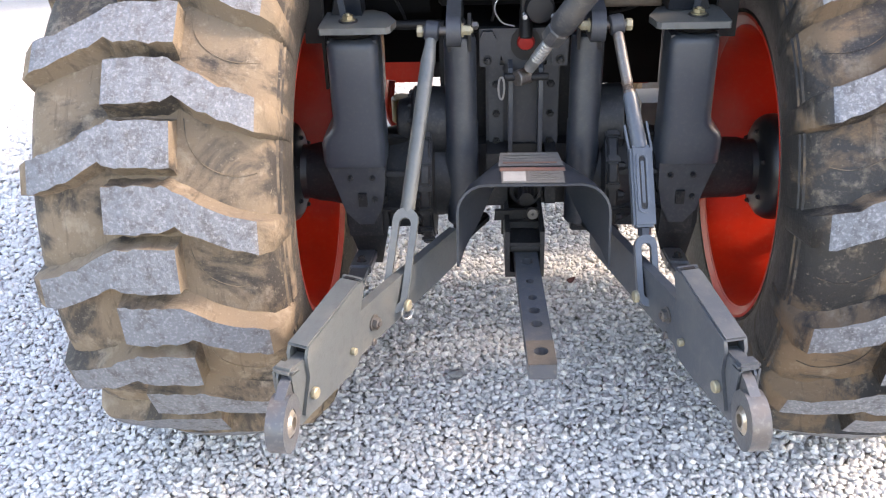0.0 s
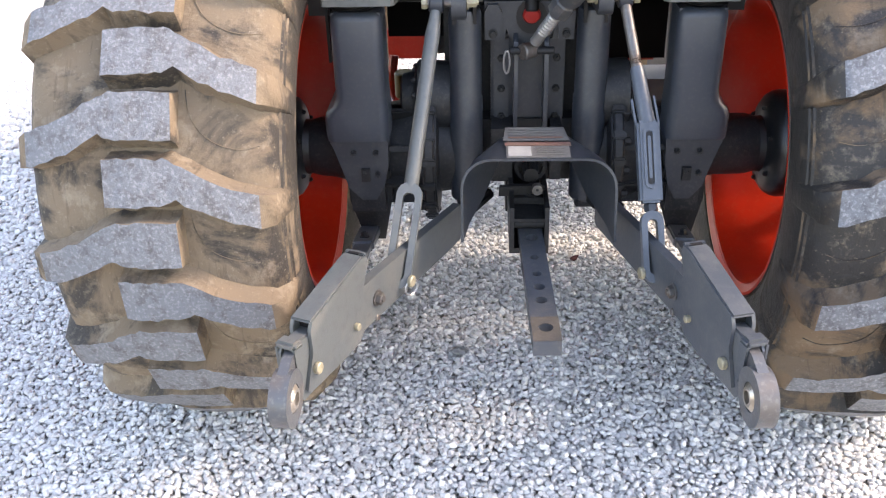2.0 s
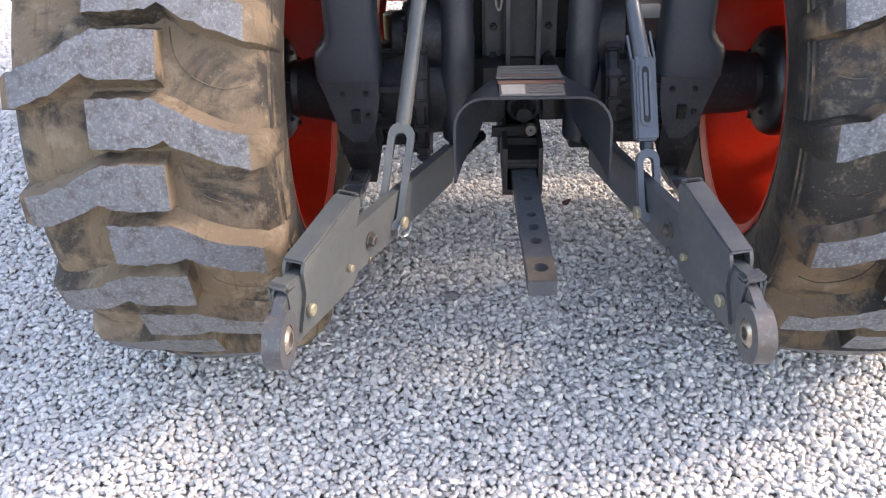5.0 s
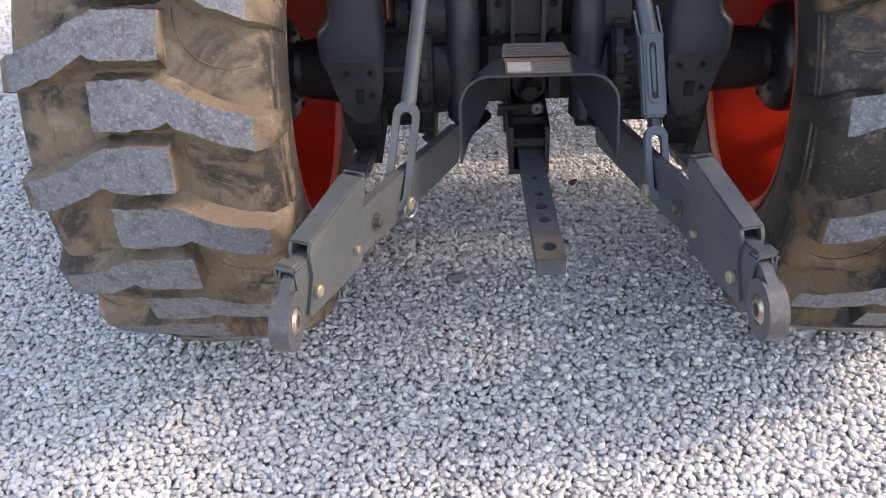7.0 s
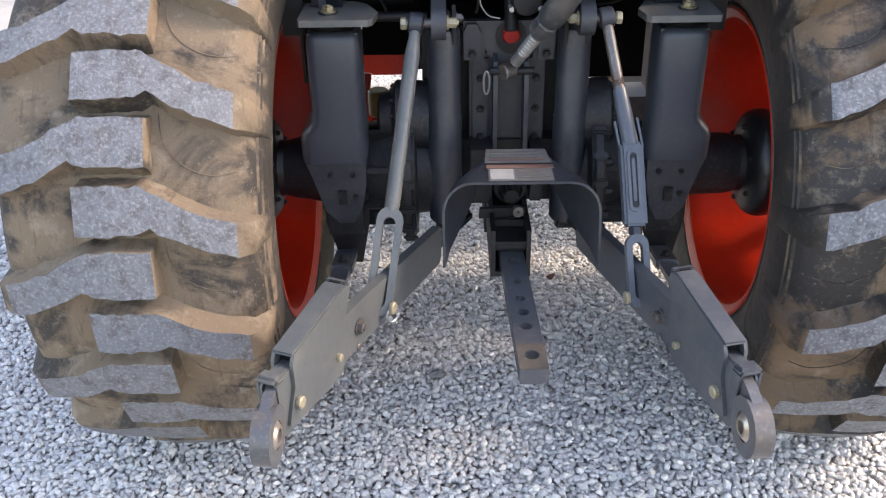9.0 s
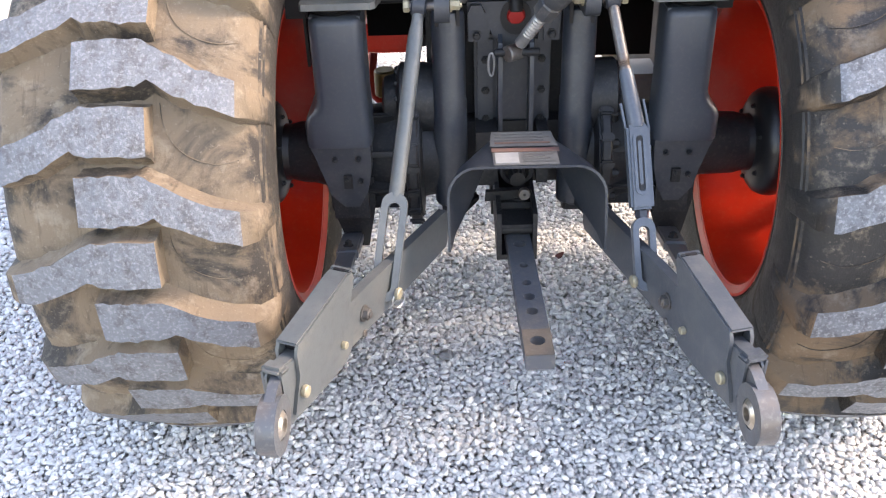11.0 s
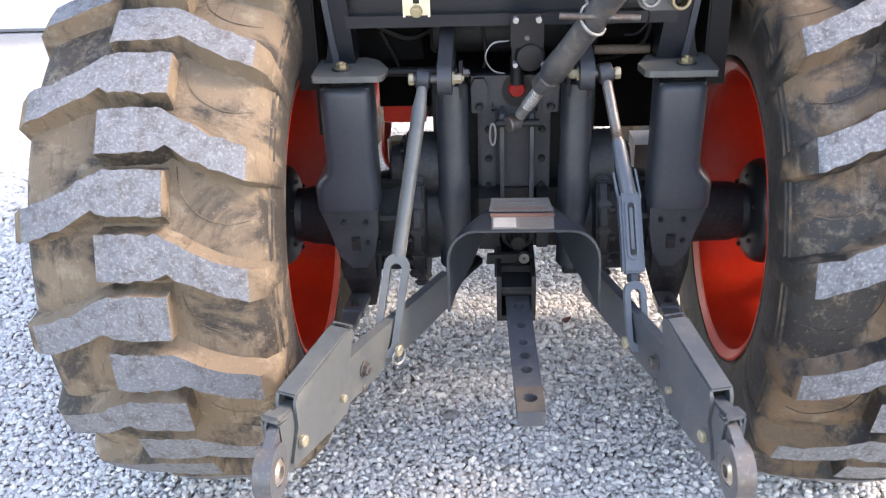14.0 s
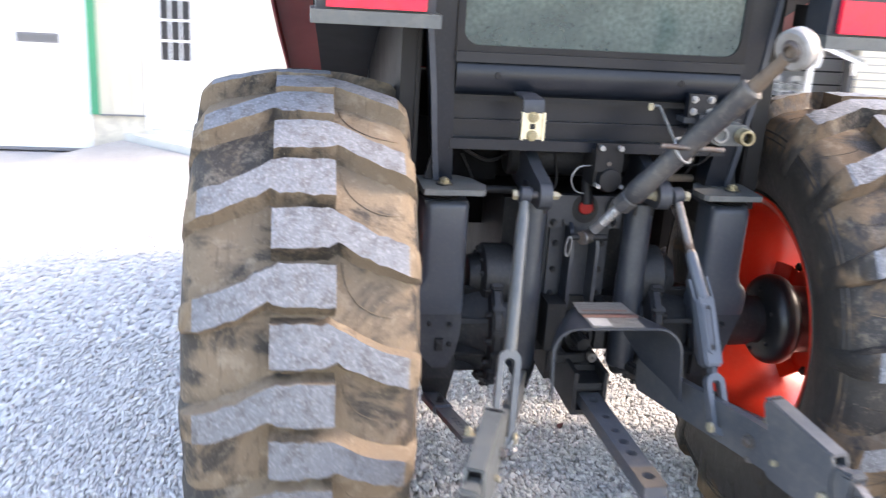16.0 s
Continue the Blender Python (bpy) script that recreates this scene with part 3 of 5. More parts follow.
                    bm.faces.new((vert(*p, 0), vert(*q, 0), vert(*q, 1), vert(*p, 1)))
    disc = part("wheel_disc", bm, [RED], rim)
    for k in range(8):
        a = 2 * math.pi * k / 8
        p = at @ Vector((-0.010, 0.155 * math.cos(a), 0.155 * math.sin(a)))
        q = at @ Vector((0.014, 0.155 * math.cos(a), 0.155 * math.sin(a)))
        part("wheel_nut", bolt(p, q, 0.012), [DARK], rim)
    hub = part("axle_hub", add_lathe(bmesh.new(), [(-0.008, 0), (-0.008, 0.088), (0.088, 0.090), (0.096, 0.104), (0.104, 0.114), (0.116, 0.1195), (0.130, 0.1205), (0.144, 0.118), (0.156, 0.111), (0.165, 0.098), (0.170, 0.082), (0.173, 0.064), (0.20, 0.060), (0.20, 0)], at, 48), [HUB], tractor, "smooth black rounded hub drum")
    for k in range(6):
        a = 2 * math.pi * (k + 0.5) / 6
        p = at @ Vector((0.169, 0.084 * math.cos(a), 0.084 * math.sin(a)))
        q = at @ Vector((0.177, 0.084 * math.cos(a), 0.084 * math.sin(a)))
        part("hub_bolt", bolt(p, q, 0.005), [DARK], hub)
    return tyre


build_wheel(LEFT_X, 1, CARCASS, LUG, "rear tyre with tan dried mud and worn grey lugs", "orange-red painted steel rim")
build_wheel(RIGHT_X, -1, CARCASS_DARK, LUG_SLATE, "rear tyre with dark rubber, brown mud and worn grey lugs", "orange-red painted steel rim")


DUSTY_CAST = material("dusty_grey_casting", (0.0080, 0.0094, 0.0115), 0.5, 0.0, (0.019, 0.020, 0.0215), 11, 0.6, (0.085, 0.080, 0.073), 130, 0.2, 0.25, 120, 0.3)


# rear axle and transmission castings
def build_rear_housing():
    bm = box((-0.17, 0.02, 0.49), (0.19, 1.3, 0.90))
    add_box(bm, (-0.12, -0.03, 0.54), (0.14, 0.03, 0.66))
    body = part("transmission_case", bm, [DARK], tractor, "dark grey cast transmission case", 0.02)
    for side in (-1, 1):
        x1 = 0.485 if side < 0 else 0.53
        at = Matrix.Translation((0, 0, AXLE_Z)) @ Matrix.Diagonal((side, 1, 1, 1))
        bm = add_lathe(bmesh.new(), [(0.14, 0), (0.14, 0.10), (0.182, 0.105), (0.186, 0.15), (0.214, 0.15), (0.218, 0.128), (0.26, 0.108), (0.36, 0.088), (0.42, 0.072), (0.43, 0.070), (x1 - 0.03, 0.068), (x1, 0.06), (x1, 0)], at, 36)
        trumpet = part("axle_housing", bm, [DUSTY_CAST], tractor)
        fl = add_lathe(bmesh.new(), [(0.190, 0.120), (0.190, 0.158), (0.194, 0.162), (0.208, 0.162), (0.212, 0.158), (0.212, 0.120), (0.190, 0.120)], at, 48)
        part("housing_flange", fl, [DUSTY_CAST], trumpet)
        for k in range(9):
            a = radians(110 + 20 * k)
            bm = box((0.186, -0.009, 0.156), (0.216, 0.009, 0.170), at @ Matrix.Rotation(a - math.pi / 2, 4, "X"))
            part("flange_lug", bm, [DUSTY_CAST], trumpet, "", 0.004)
        cap = part("housing_cap", add_lathe(bmesh.new(), [(0, 0), (0, 0.075), (0.07, 0.078), (0.076, 0.070), (0.080, 0.055), (0.105, 0.048), (0.11, 0.040), (0.11, 0)], along((side * 0.155, -0.02, 0.714), (side * 0.35, -0.02, 0.714)), 32), [DUSTY_CAST], trumpet)
        for k in range(7):
            a = radians(20 + 30 * k)
            p = Vector((side * 0.225, -0.02 - 0.064 * math.cos(a), 0.714 + 0.064 * math.sin(a)))
            part("cap_bolt", bolt(p, p + Vector((side * 0.014, 0, 0)), 0.006), [DARK], cap)
        for k in range(14):
            a = 2 * math.pi * k / 14
            p = at @ Vector((0.214, 0.142 * math.cos(a), 0.142 * math.sin(a)))
            q = at @ Vector((0.230, 0.142 * math.cos(a), 0.142 * math.sin(a)))
            part("housing_bolt", bolt(p, q, 0.009), [DARK], trumpet)
        for k in range(6):
            a = radians(-60 + 40 * k)
            bm = box((0.215, -0.006, 0.08), (0.36, 0.006, 0.13), at @ Matrix.Rotation(a + math.pi / 2, 4, "X"))
            part("casting_rib", bm, [DARK], trumpet, "", 0.003)
    return body


case = build_rear_housing()


def build_mount(side, x_in, x_out):
    """The channel post that carries the cab on the axle, with its isolator and plate on top."""
    xi, xo = side * x_in, side * x_out
    c = (xi + xo) / 2
    w = abs(xo - xi) / 2
    rows = []
    for z, inner, outer, y in ((0.655, w + 0.002, w + 0.026, -0.139), (0.663, w + 0.002, w + 0.027, -0.141), (0.705, w + 0.002, w + 0.028, -0.141), (0.718, w + 0.002, w + 0.023, -0.141),
                               (0.730, w + 0.001, w + 0.010, -0.141), (0.742, w + 0.001, w + 0.003, -0.141), (0.760, w, w, -0.141), (0.840, w, w, -0.141), (0.912, w, w, -0.141),
                               (0.920, w - 0.001, w - 0.001, -0.139), (0.925, w - 0.004, w - 0.004, -0.134), (0.9265, w - 0.009, w - 0.009, -0.126)):
        half = [(0.03, 0.0), (-0.02, 0.0), (y + 0.016, 0.0), (y + 0.009, 0.002), (y + 0.004, 0.006), (y + 0.001, 0.011), (y, 0.018)]
        rows.append([(c - side * (inner - d), min(q, -0.06), z) for q, d in half] + [(c + side * (outer - d), q, z) for q, d in half[::-1]])
    post = part("cab_mount_post", sheet(rows, 0.006), [POST_GREY_LIT], tractor, "slate grey folded steel post")
    part("top_flange", box((c - w, -0.1295, 0.918), (c + w, 0.03, 0.928)), [POST_GREY_LIT], post, "", 0.003)
    part("rubber_isolator", add_lathe(bmesh.new(), [(0, 0), (0, 0.045), (0.004, 0.05), (0.009, 0.045), (0.012, 0.045), (0.016, 0.05), (0.02, 0.045), (0.02, 0)], along((c + side * 0.01, -0.08, 0.928), (c + side * 0.01, -0.08, 1.0), (1, 0, 0)), 28), [BLACK], post)
    part("isolator_washer", rod((c + side * 0.01, -0.08, 0.9445), (c + side * 0.01, -0.08, 0.949), 0.046, seg=28), [ZINC_DULL], post)
    pl = Matrix.Translation((c - side * 0.005, -0.08, 0.9565)) @ Matrix.Rotation(math.pi / 2, 4, "X")
    o = [(0.062 * side, 0.086), (0.066 * side, 0.080), (0.066 * side, -0.05), (-0.030 * side, -0.06), (-0.060 * side, -0.035), (-0.086 * side, 0.030), (-0.078 * side, 0.078), (-0.070 * side, 0.086)]
    plate = part("mount_plate", slab(o, 0.013, pl), [ARM_GREY], post, "dusty grey steel plate", 0.002)
    part("mount_washer", rod((c + side * 0.006, -0.112, 0.963), (c + side * 0.006, -0.112, 0.966), 0.020, seg=24), [DUSTY_CAST], post)
    part("mount_bolt", bolt((c + side * 0.006, -0.112, 0.966), (c + side * 0.006, -0.112, 0.979), 0.0115), [ZINC], post)
    plate = [(-w - 0.002, 0.6545), (w + 0.024, 0.6545), (w + 0.016, 0.635), (w + 0.002, 0.590), (w - 0.010, 0.545), (0.012, 0.515), (-0.020, 0.515), (-w + 0.010, 0.550), (-w, 0.60)]
    part("post_foot", slab([(c + side * x, z) for x, z in plate], 0.060, Matrix.Translation((0, -0.107, 0))), [GREY], post, "tapered lower end of the post", 0.004)
    part("foot_web", box((c - w + 0.004, -0.076, 0.575), (c + w - 0.004, 0.06, 0.6545)), [DUSTY_CAST], post, "", 0.01)
    part("foot_block", box((c - w + 0.012, -0.125, 0.48), (c + w - 0.012, 0.06, 0.573)), [DUSTY_CAST], post, "", 0.012)
    for dx, z, y in ((-0.024, 0.628, -0.137), (0.024, 0.628, -0.137), (-0.002, 0.583, -0.137), (0.026, 0.577, -0.137)):
        part("bracket_bolt", bolt((c + dx, y, z), (c + dx, y - 0.012, z), 0.0052), [DUSTY_CAST], post)
    part("bracket_lug", box((c - 0.009, -0.145, 0.562), (c + 0.009, -0.137, 0.592)), [DARK], post, "", 0.004)
    # the bracket below the axle and the drilled stay bar that runs to the lower link
    bm = slab([(-0.045, 0.57), (-0.045, 0.50), (-0.015, 0.40), (0.03, 0.40), (0.05, 0.50), (0.05, 0.57)], 0.014, Matrix.Translation((c, -0.10, 0)))
    add_box(bm, (c - 0.045, -0.11, 0.545), (c + 0.045, 0.06, 0.575))
    part("axle_bracket", bm, [DARK], post, "", 0.004)


build_mount(-1, 0.290, 0.390)
build_mount(1, 0.302, 0.396)


def build_stay(side, p, q):
    m = along(p, q)
    L = (Vector(q) - Vector(p)).length
    cells = [(0.10, L - 0.19, 0)] + [(L - 0.19 + 0.03 * k, L - 0.16 + 0.03 * k, 0.0075) for k in range(5)] + [(L - 0.04, L, 0)]
    bar = part("stay_bar", holed_bar(cells, 0.036, 0.012, m), [ARM_SHADED], tractor, "drilled flat steel stay bar")
    part("stay_sleeve", box((0.0, -0.023, -0.011), (0.17, 0.023, 0.011), m), [ARM_SHADED], bar, "", 0.004)
    part("stay_pin", bolt(m @ Vector((L - 0.022, 0, 0.006)), m @ Vector((L - 0.022, 0, 0.022)), 0.009), [ZINC_DULL], bar)
    part("sleeve_bolt", bolt(m @ Vector((0.13, 0, 0.011)), m @ Vector((0.13, 0, 0.024)), 0.008), [DARK], bar)


# lift cylinders
def build_cylinder(x):
    c = part("lift_cylinder", add_lathe(bmesh.new(), [(0, 0), (0, 0.030), (0.008, 0.036), (0.24, 0.036), (0.245, 0.034), (0.42, 0.034), (0.43, 0.031), (0.435, 0.02), (0.435, 0)], along((x, -0.075, 0.49), (x, -0.075, 1.0), (1, 0, 0)), 28), [GREY], tractor, "slate grey hydraulic lift cylinder")
    part("cylinder_rod", rod((x, -0.075, 0.91), (x, -0.09, 0.955), 0.016), [DARK], c)
    for dx in (-0.024, 0.018):
        part("cylinder_fork", slab([(-0.03, 0.895), (-0.034, 0.94), (-0.015, 0.97), (0.02, 0.965), (0.03, 0.91), (0.02, 0.895)], 0.007, Matrix.Translation((x + dx + 0.003, -0.075, 0)) @ Matrix.Rotation(math.pi / 2, 4, "Z")), [DARK], c, "", 0.002)
    part("fork_pin", bolt((x + 0.026, -0.08, 0.942), (x + 0.040, -0.08, 0.942), 0.009), [STEEL], c)
    part("cylinder_clevis", rod((x - 0.022, -0.075, 0.50), (x + 0.022, -0.075, 0.50), 0.032), [DARK], c)
    return c


build_cylinder(-0.122)
build_cylinder(0.142)


def build_rocker(x, top):
    """The lift arm on the rockshaft: it reaches back to the lift rod's upper eye."""
    t = Vector(top)
    m = along((x, 0.06, 1.0), (x, t.y, t.z), (0, 0, 1))
    L = (Vector((x, t.y, t.z)) - Vector((x, 0.06, 1.0))).length
    out = [(-0.06, -0.05), (-0.06, 0.05), (0.0, 0.06), (L * 0.6, 0.035)]
    out += [(L + 0.032 * math.sin(a), 0.032 * math.cos(a)) for a in (math.pi * k / 8 for k in range(9))] + [(L * 0.6, -0.05), (0, -0.065)]
    arm = part("rocker_arm", slab(out, 0.028, m), [GREY], tractor, "", 0.005)
    d = 1 if x > 0 else -1
    part("rocker_pin", bolt((x - d * 0.015, t.y, t.z), (x - d * 0.038, t.y, t.z), 0.010), [ZINC_DULL], arm)
    part("lift_pin", rod((x, t.y, t.z), (t.x + d * 0.030, t.y, t.z), 0.009), [STEEL], arm)
    part("pin_boss", rod((t.x + d * 0.018, t.y, t.z), (t.x + d * 0.030, t.y, t.z), 0.012, seg=6), [ZINC_DULL], arm)


ROD_L, ROD_R = Vector((-0.172, -0.182, 0.960)), Vector((0.184, -0.183, 0.966))
build_rocker(-0.130, ROD_L)
build_rocker(0.148, ROD_R)
part("rockshaft", rod((-0.17, 0.06, 1.0), (0.19, 0.06, 1.0), 0.05), [DARK], tractor)


# lower links
PIV_L, BALL_L = Vector((-0.071, -0.008, 0.468)), Vector((-0.399, -0.841, 0.562))
PIV_R, BALL_R = Vector((0.131, -0.008, 0.492)), Vector((0.333, -0.849, 0.575))


def build_link(piv, ball, side):
    m = along(piv, ball)
    # The right link takes the shaded copy of the same paint.
    paint = ARM_GREY if side < 0 else ARM_SHADED
    L = (ball - piv).length
    s0 = 0.19 if side < 0 else 0.15
    out = [(s0 + 0.008, -0.042), (s0, -0.03), (s0, 0.03), (s0 + 0.008, 0.042), (L - 0.34, 0.043), (L - 0.25, 0.040), (L - 0.09, 0.036), (L - 0.09, -0.045), (L - 0.26, -0.047), (L - 0.34, -0.046), (0.3, -0.044)]
    link = part("lower_link", slab(out, 0.018, m), [paint], tractor, "dusty grey flat steel lower hitch link", 0.003)
    # channel at the outer end: two cheeks and a sloping cover
    cheek = [(L - 0.232, -0.050), (L - 0.252, -0.03), (L - 0.258, 0.0), (L - 0.245, 0.040), (L - 0.264, 0.094), (L - 0.258, 0.105), (L - 0.240, 0.106), (L - 0.080, 0.064),
             (L - 0.074, 0.050), (L - 0.079, 0.010), (L - 0.066, -0.030), (L - 0.060, -0.050), (L - 0.072, -0.058), (L - 0.18, -0.056)]
    for s in (1, -1):
        part("link_cheek", slab(cheek, 0.006, m @ Matrix.Translation((0, -side * s * 0.0165, 0))), [paint], link, "", 0.002)
    a, b = Vector((L - 0.262, 0, 0.109)), Vector((L - 0.076, 0, 0.063))
    cm = m @ along(a, b)
    D = (b - a).length
    part("link_cover", box((0.012, -0.0195, -0.003), (D, 0.0195, 0.004), cm), [paint], link, "", 0.003)
    part("cover_lip", box((0.0, -0.0195, -0.003), (0.009, 0.0195, 0.003), cm), [paint], link, "", 0.002)
    part("cover_stop", box((0.02, -0.012, -0.03), (D - 0.012, 0.012, -0.006), cm), [BLACK], link)
    # telescoping end: a narrower channel with a folded collar, from which the forged eye hangs
    tongue = [(L - 0.14, -0.046), (L - 0.14, 0.036), (L - 0.060, 0.042), (L - 0.036, 0.038), (L - 0.030, 0.028), (L - 0.038, -0.022), (L - 0.046, -0.058), (L - 0.058, -0.068), (L - 0.080, -0.066)]
    for k in (1, -1):
        part("slider_cheek", slab(tongue, 0.0045, m @ Matrix.Translation((0, k * 0.0108, 0))), [paint], link, "", 0.0015)
    part("slider_top", box((L - 0.14, -0.0125, 0.0), (L - 0.034, 0.0125, 0.005), m @ Matrix.Translation((0, 0, 0.0395))), [paint], link, "", 0.002)
    part("slider_collar", box((L - 0.054, -0.0185, 0.036), (L - 0.027, 0.0185, 0.0495), m), [paint], link, "", 0.005)
    for k in (1, -1):
        part("collar_cheek", slab([(L - 0.052, 0.038), (L - 0.029, 0.038), (L - 0.034, 0.002), (L - 0.046, -0.030), (L - 0.054, -0.030)], 0.004, m @ Matrix.Translation((0, k * 0.0160, 0))), [paint], link, "", 0.0012)
    part("slider_web", box((L - 0.046, -0.0086, -0.055), (L - 0.040, 0.0086, 0.038), m), [paint], link)
    o = m @ Vector((L - 0.050, 0, 0))
    d = m.to_3x3() @ Vector((1, 0, 0))
    flat = math.hypot(d.x, d.y)
    em = along(o, o + Vector((side * flat * math.sin(radians(5)), -flat * math.cos(radians(5)), d.z)))
    zc, R = -0.027, 0.0445
    eye = [(0.055 + R * math.sin(a), zc + R * math.cos(a)) for a in (math.pi * (0.10 + 0.94 * k / 18) for k in range(19))]
    eye = [(-0.03, -0.050), (-0.03, 0.034), (0.012, 0.034), (0.036, 0.030)] + eye + [(0.014, -0.050)]
    end = part("ball_end", slab(eye, 0.0165, em @ Matrix.Translation((0, -side * 0.002, 0))), [EYE_STEEL], link, "worn grey forged ball end", 0.005)
    hub = [(0.055 + (R + 0.0015) * math.cos(a), zc + (R + 0.0015) * math.sin(a)) for a in (2 * math.pi * k / 28 for k in range(28))]
    bore = [(0.055 + 0.0230 * math.cos(a), zc + 0.0230 * math.sin(a)) for a in (2 * math.pi * k / 28 for k in range(28))]
    part("eye_ring", loop_bar(hub, bore, 0.029, em @ Matrix.Translation((0, -side * 0.002, 0))), [EYE_STEEL], end, "", 0.004)
    bm = add_lathe(bmesh.new(), [(-0.0180, 0.0105), (-0.0180, 0.0155), (-0.012, 0.0231), (0.012, 0.0231), (0.0180, 0.0155), (0.0180, 0.0105), (-0.0180, 0.0105)], em @ Matrix.Translation((0.055, -side * 0.002, zc)) @ Matrix.Rotation(math.pi / 2, 4, "Z"), 24)
    part("ball", bm, [BALL_STEEL], end)
    for s, z, r, y1, mat in ((L * 0.535, -0.012, 0.012, 0.024, ZINC_DULL), (L * 0.65, -0.004, 0.0115, 0.009, STEEL), (L - 0.215, -0.010, 0.0068, 0.0195, ZINC_DULL), (L - 0.085, -0.02, 0.0102, 0.0195, ZINC_DULL)):
        y0 = -side * y1
        p, q = m @ Vector((s, y0, z)), m @ Vector((s, y0 - side * 0.009, z))
        if mat is STEEL:
            part("link_bolt", bolt(p, m @ Vector((s, y0 - side * 0.015, z)), r), [mat], link)
        else:
            part("link_pin", rod(p, q, r), [mat], link)
    if side < 0:
        c = m @ Matrix.Translation((L * 0.535, 0.029, -0.024)) @ Matrix.Rotation(radians(70), 4, "Z")
        part("clip_ring", add_lathe(bmesh.new(), [(-0.0016, 0.016), (0, 0.0176), (0.0016, 0.016), (0, 0.0144), (-0.0016, 0.016)], c, 28), [BRIGHT], link, "small plated ring clip")
    part("cover_slot", box((D * 0.045, -0.010, 0.0042), (D * 0.075, 0.010, 0.0052), cm), [BLACK], link)
    part("link_foot", rod(m @ Vector((L * 0.65, -side * 0.012, -0.045)), m @ Vector((L * 0.65, side * 0.012, -0.045)), 0.007), [STEEL], link)
    part("pivot_block", box((0.0, -0.012, -0.012), (s0, 0.012, 0.012), m), [DARK], link, "", 0.006)
    return m, L


BALL_STEEL = material("polished_ball_steel", (0.34, 0.31, 0.27), 0.3, 0.7, (0.2, 0.15, 0.1), 40, 0.6, None, 90, 0.3, 0.05, 200)
ML, LL = build_link(PIV_L, BALL_L, -1)
MR, LR = build_link(PIV_R, BALL_R, 1)
build_stay(-1, (-0.345, -0.10, 0.42), ML @ Vector((LL - 0.30, -0.045, 0.02)))
build_stay(1, (0.35, -0.10, 0.42), MR @ Vector((LR - 0.30, 0.045, 0.02)))


def build_left_rod():
    b = ML @ Vector((LL * 0.535, 0.0, -0.012))
    m = along(b, ROD_L, (1, 0, 0))
    L = (ROD_L - b).length
    r = part("lift_rod", add_lathe(bmesh.new(), [(0.172, 0), (0.172, 0.011), (0.185, 0.0145), (L - 0.06, 0.0145), (L - 0.03, 0.011), (L, 0.011), (L, 0)], m, 20), [ARM_GREY], tractor, "grey round steel lift rod with a slotted clevis")
    part("clevis", loop_bar(stadium(-0.020, 0.185, 0.0245), stadium(-0.004, 0.165, 0.0115), 0.024, m), [ARM_GREY], r, "", 0.004)
    part("rod_eye", rod(m @ Vector((L, 0, -0.014)), m @ Vector((L, 0, 0.014)), 0.020), [GREY], r)


def build_right_rod():
    b = MR @ Vector((LR * 0.535, -0.004, -0.012))
    mid = Vector((0.224, -0.309, 0.764))
    m = along(b, mid, (1, 0, 0))
    L = (mid - b).length
    x0, x1 = 0.128, L
    body = part("turnbuckle", box((x0, -0.018, -0.021), (x1, 0.018, 0.021), m), [ROD_BLUE], tractor, "adjustable grey lift rod with a slotted turnbuckle", 0.005)
    for k in (1, -1):
        at = m @ Matrix.Translation((0, k * 0.0185, 0))
        part("slot_rim", loop_bar(stadium(x0 + 0.026, x1 - 0.014, 0.0115), stadium(x0 + 0.032, x1 - 0.020, 0.0062), 0.006, at), [ROD_BLUE], body, "", 0.0015)
        part("slot", slab(stadium(x0 + 0.034, x1 - 0.022, 0.0056), 0.002, at), [DARK], body)
        part("adjusting_screw", slab(stadium(x0 + 0.045, x1 - 0.030, 0.0030), 0.003, at), [ROD_BLUE], body)
    part("lock_nut", rod(m @ Vector((x0 - 0.016, 0, 0)), m @ Vector((x0, 0, 0)), 0.013, seg=6), [GREY], body)
    part("clevis", loop_bar(stadium(-0.022, x0 - 0.014, 0.0205), stadium(-0.006, x0 - 0.030, 0.0095), 0.024, m), [ROD_BLUE], body, "", 0.004)
    u = along(mid, ROD_R, (1, 0, 0))
    U = (ROD_R - mid).length
    part("sleeve", add_lathe(bmesh.new(), [(-0.004, 0), (-0.004, 0.0165), (0.10, 0.0135), (0.105, 0.012), (0.105, 0)], u, 20), [ROD_BLUE], body, "blue-grey tapered sleeve")
    for z in (-0.021, 0.021):
        part("lock_tab", box((-0.012, -0.005, z - 0.002), (0.045, 0.005, z + 0.002), u), [ROD_BLUE], body)
    part("threaded_rod", add_lathe(bmesh.new(), [(0.10, 0), (0.10, 0.011), (0.108, 0.0112)] + [(0.108 + 0.002 * k, 0.0095 + 0.0012 * (k % 2)) for k in range(1, 8)] + [(0.126, 0.0105), (U, 0.0105), (U, 0)], u, 14), [STEEL], body, "worn steel rod")
    part("rod_eye", rod(u @ Vector((U, 0, -0.014)), u @ Vector((U, 0, 0.014)), 0.020), [GREY], body)


ROD_BLUE = material("blue_grey_paint", (0.052, 0.064, 0.080), 0.38, 0.0, (0.036, 0.045, 0.056), 10, 0.5, (0.11, 0.115, 0.12), 90, 0.3, 0.06, 260)
build_left_rod()
build_right_rod()


# drawbar and its hanger
WORN = material("worn_brown_steel", (0.088, 0.074, 0.06), 0.6, 0.2, (0.06, 0.055, 0.05), 30, 0.6, (0.13, 0.115, 0.1), 120, 0.4, 0.15, 150)


def build_drawbar():
    m = along((0.010, -0.10, 0.474), (0.029, -0.645, 0.474))
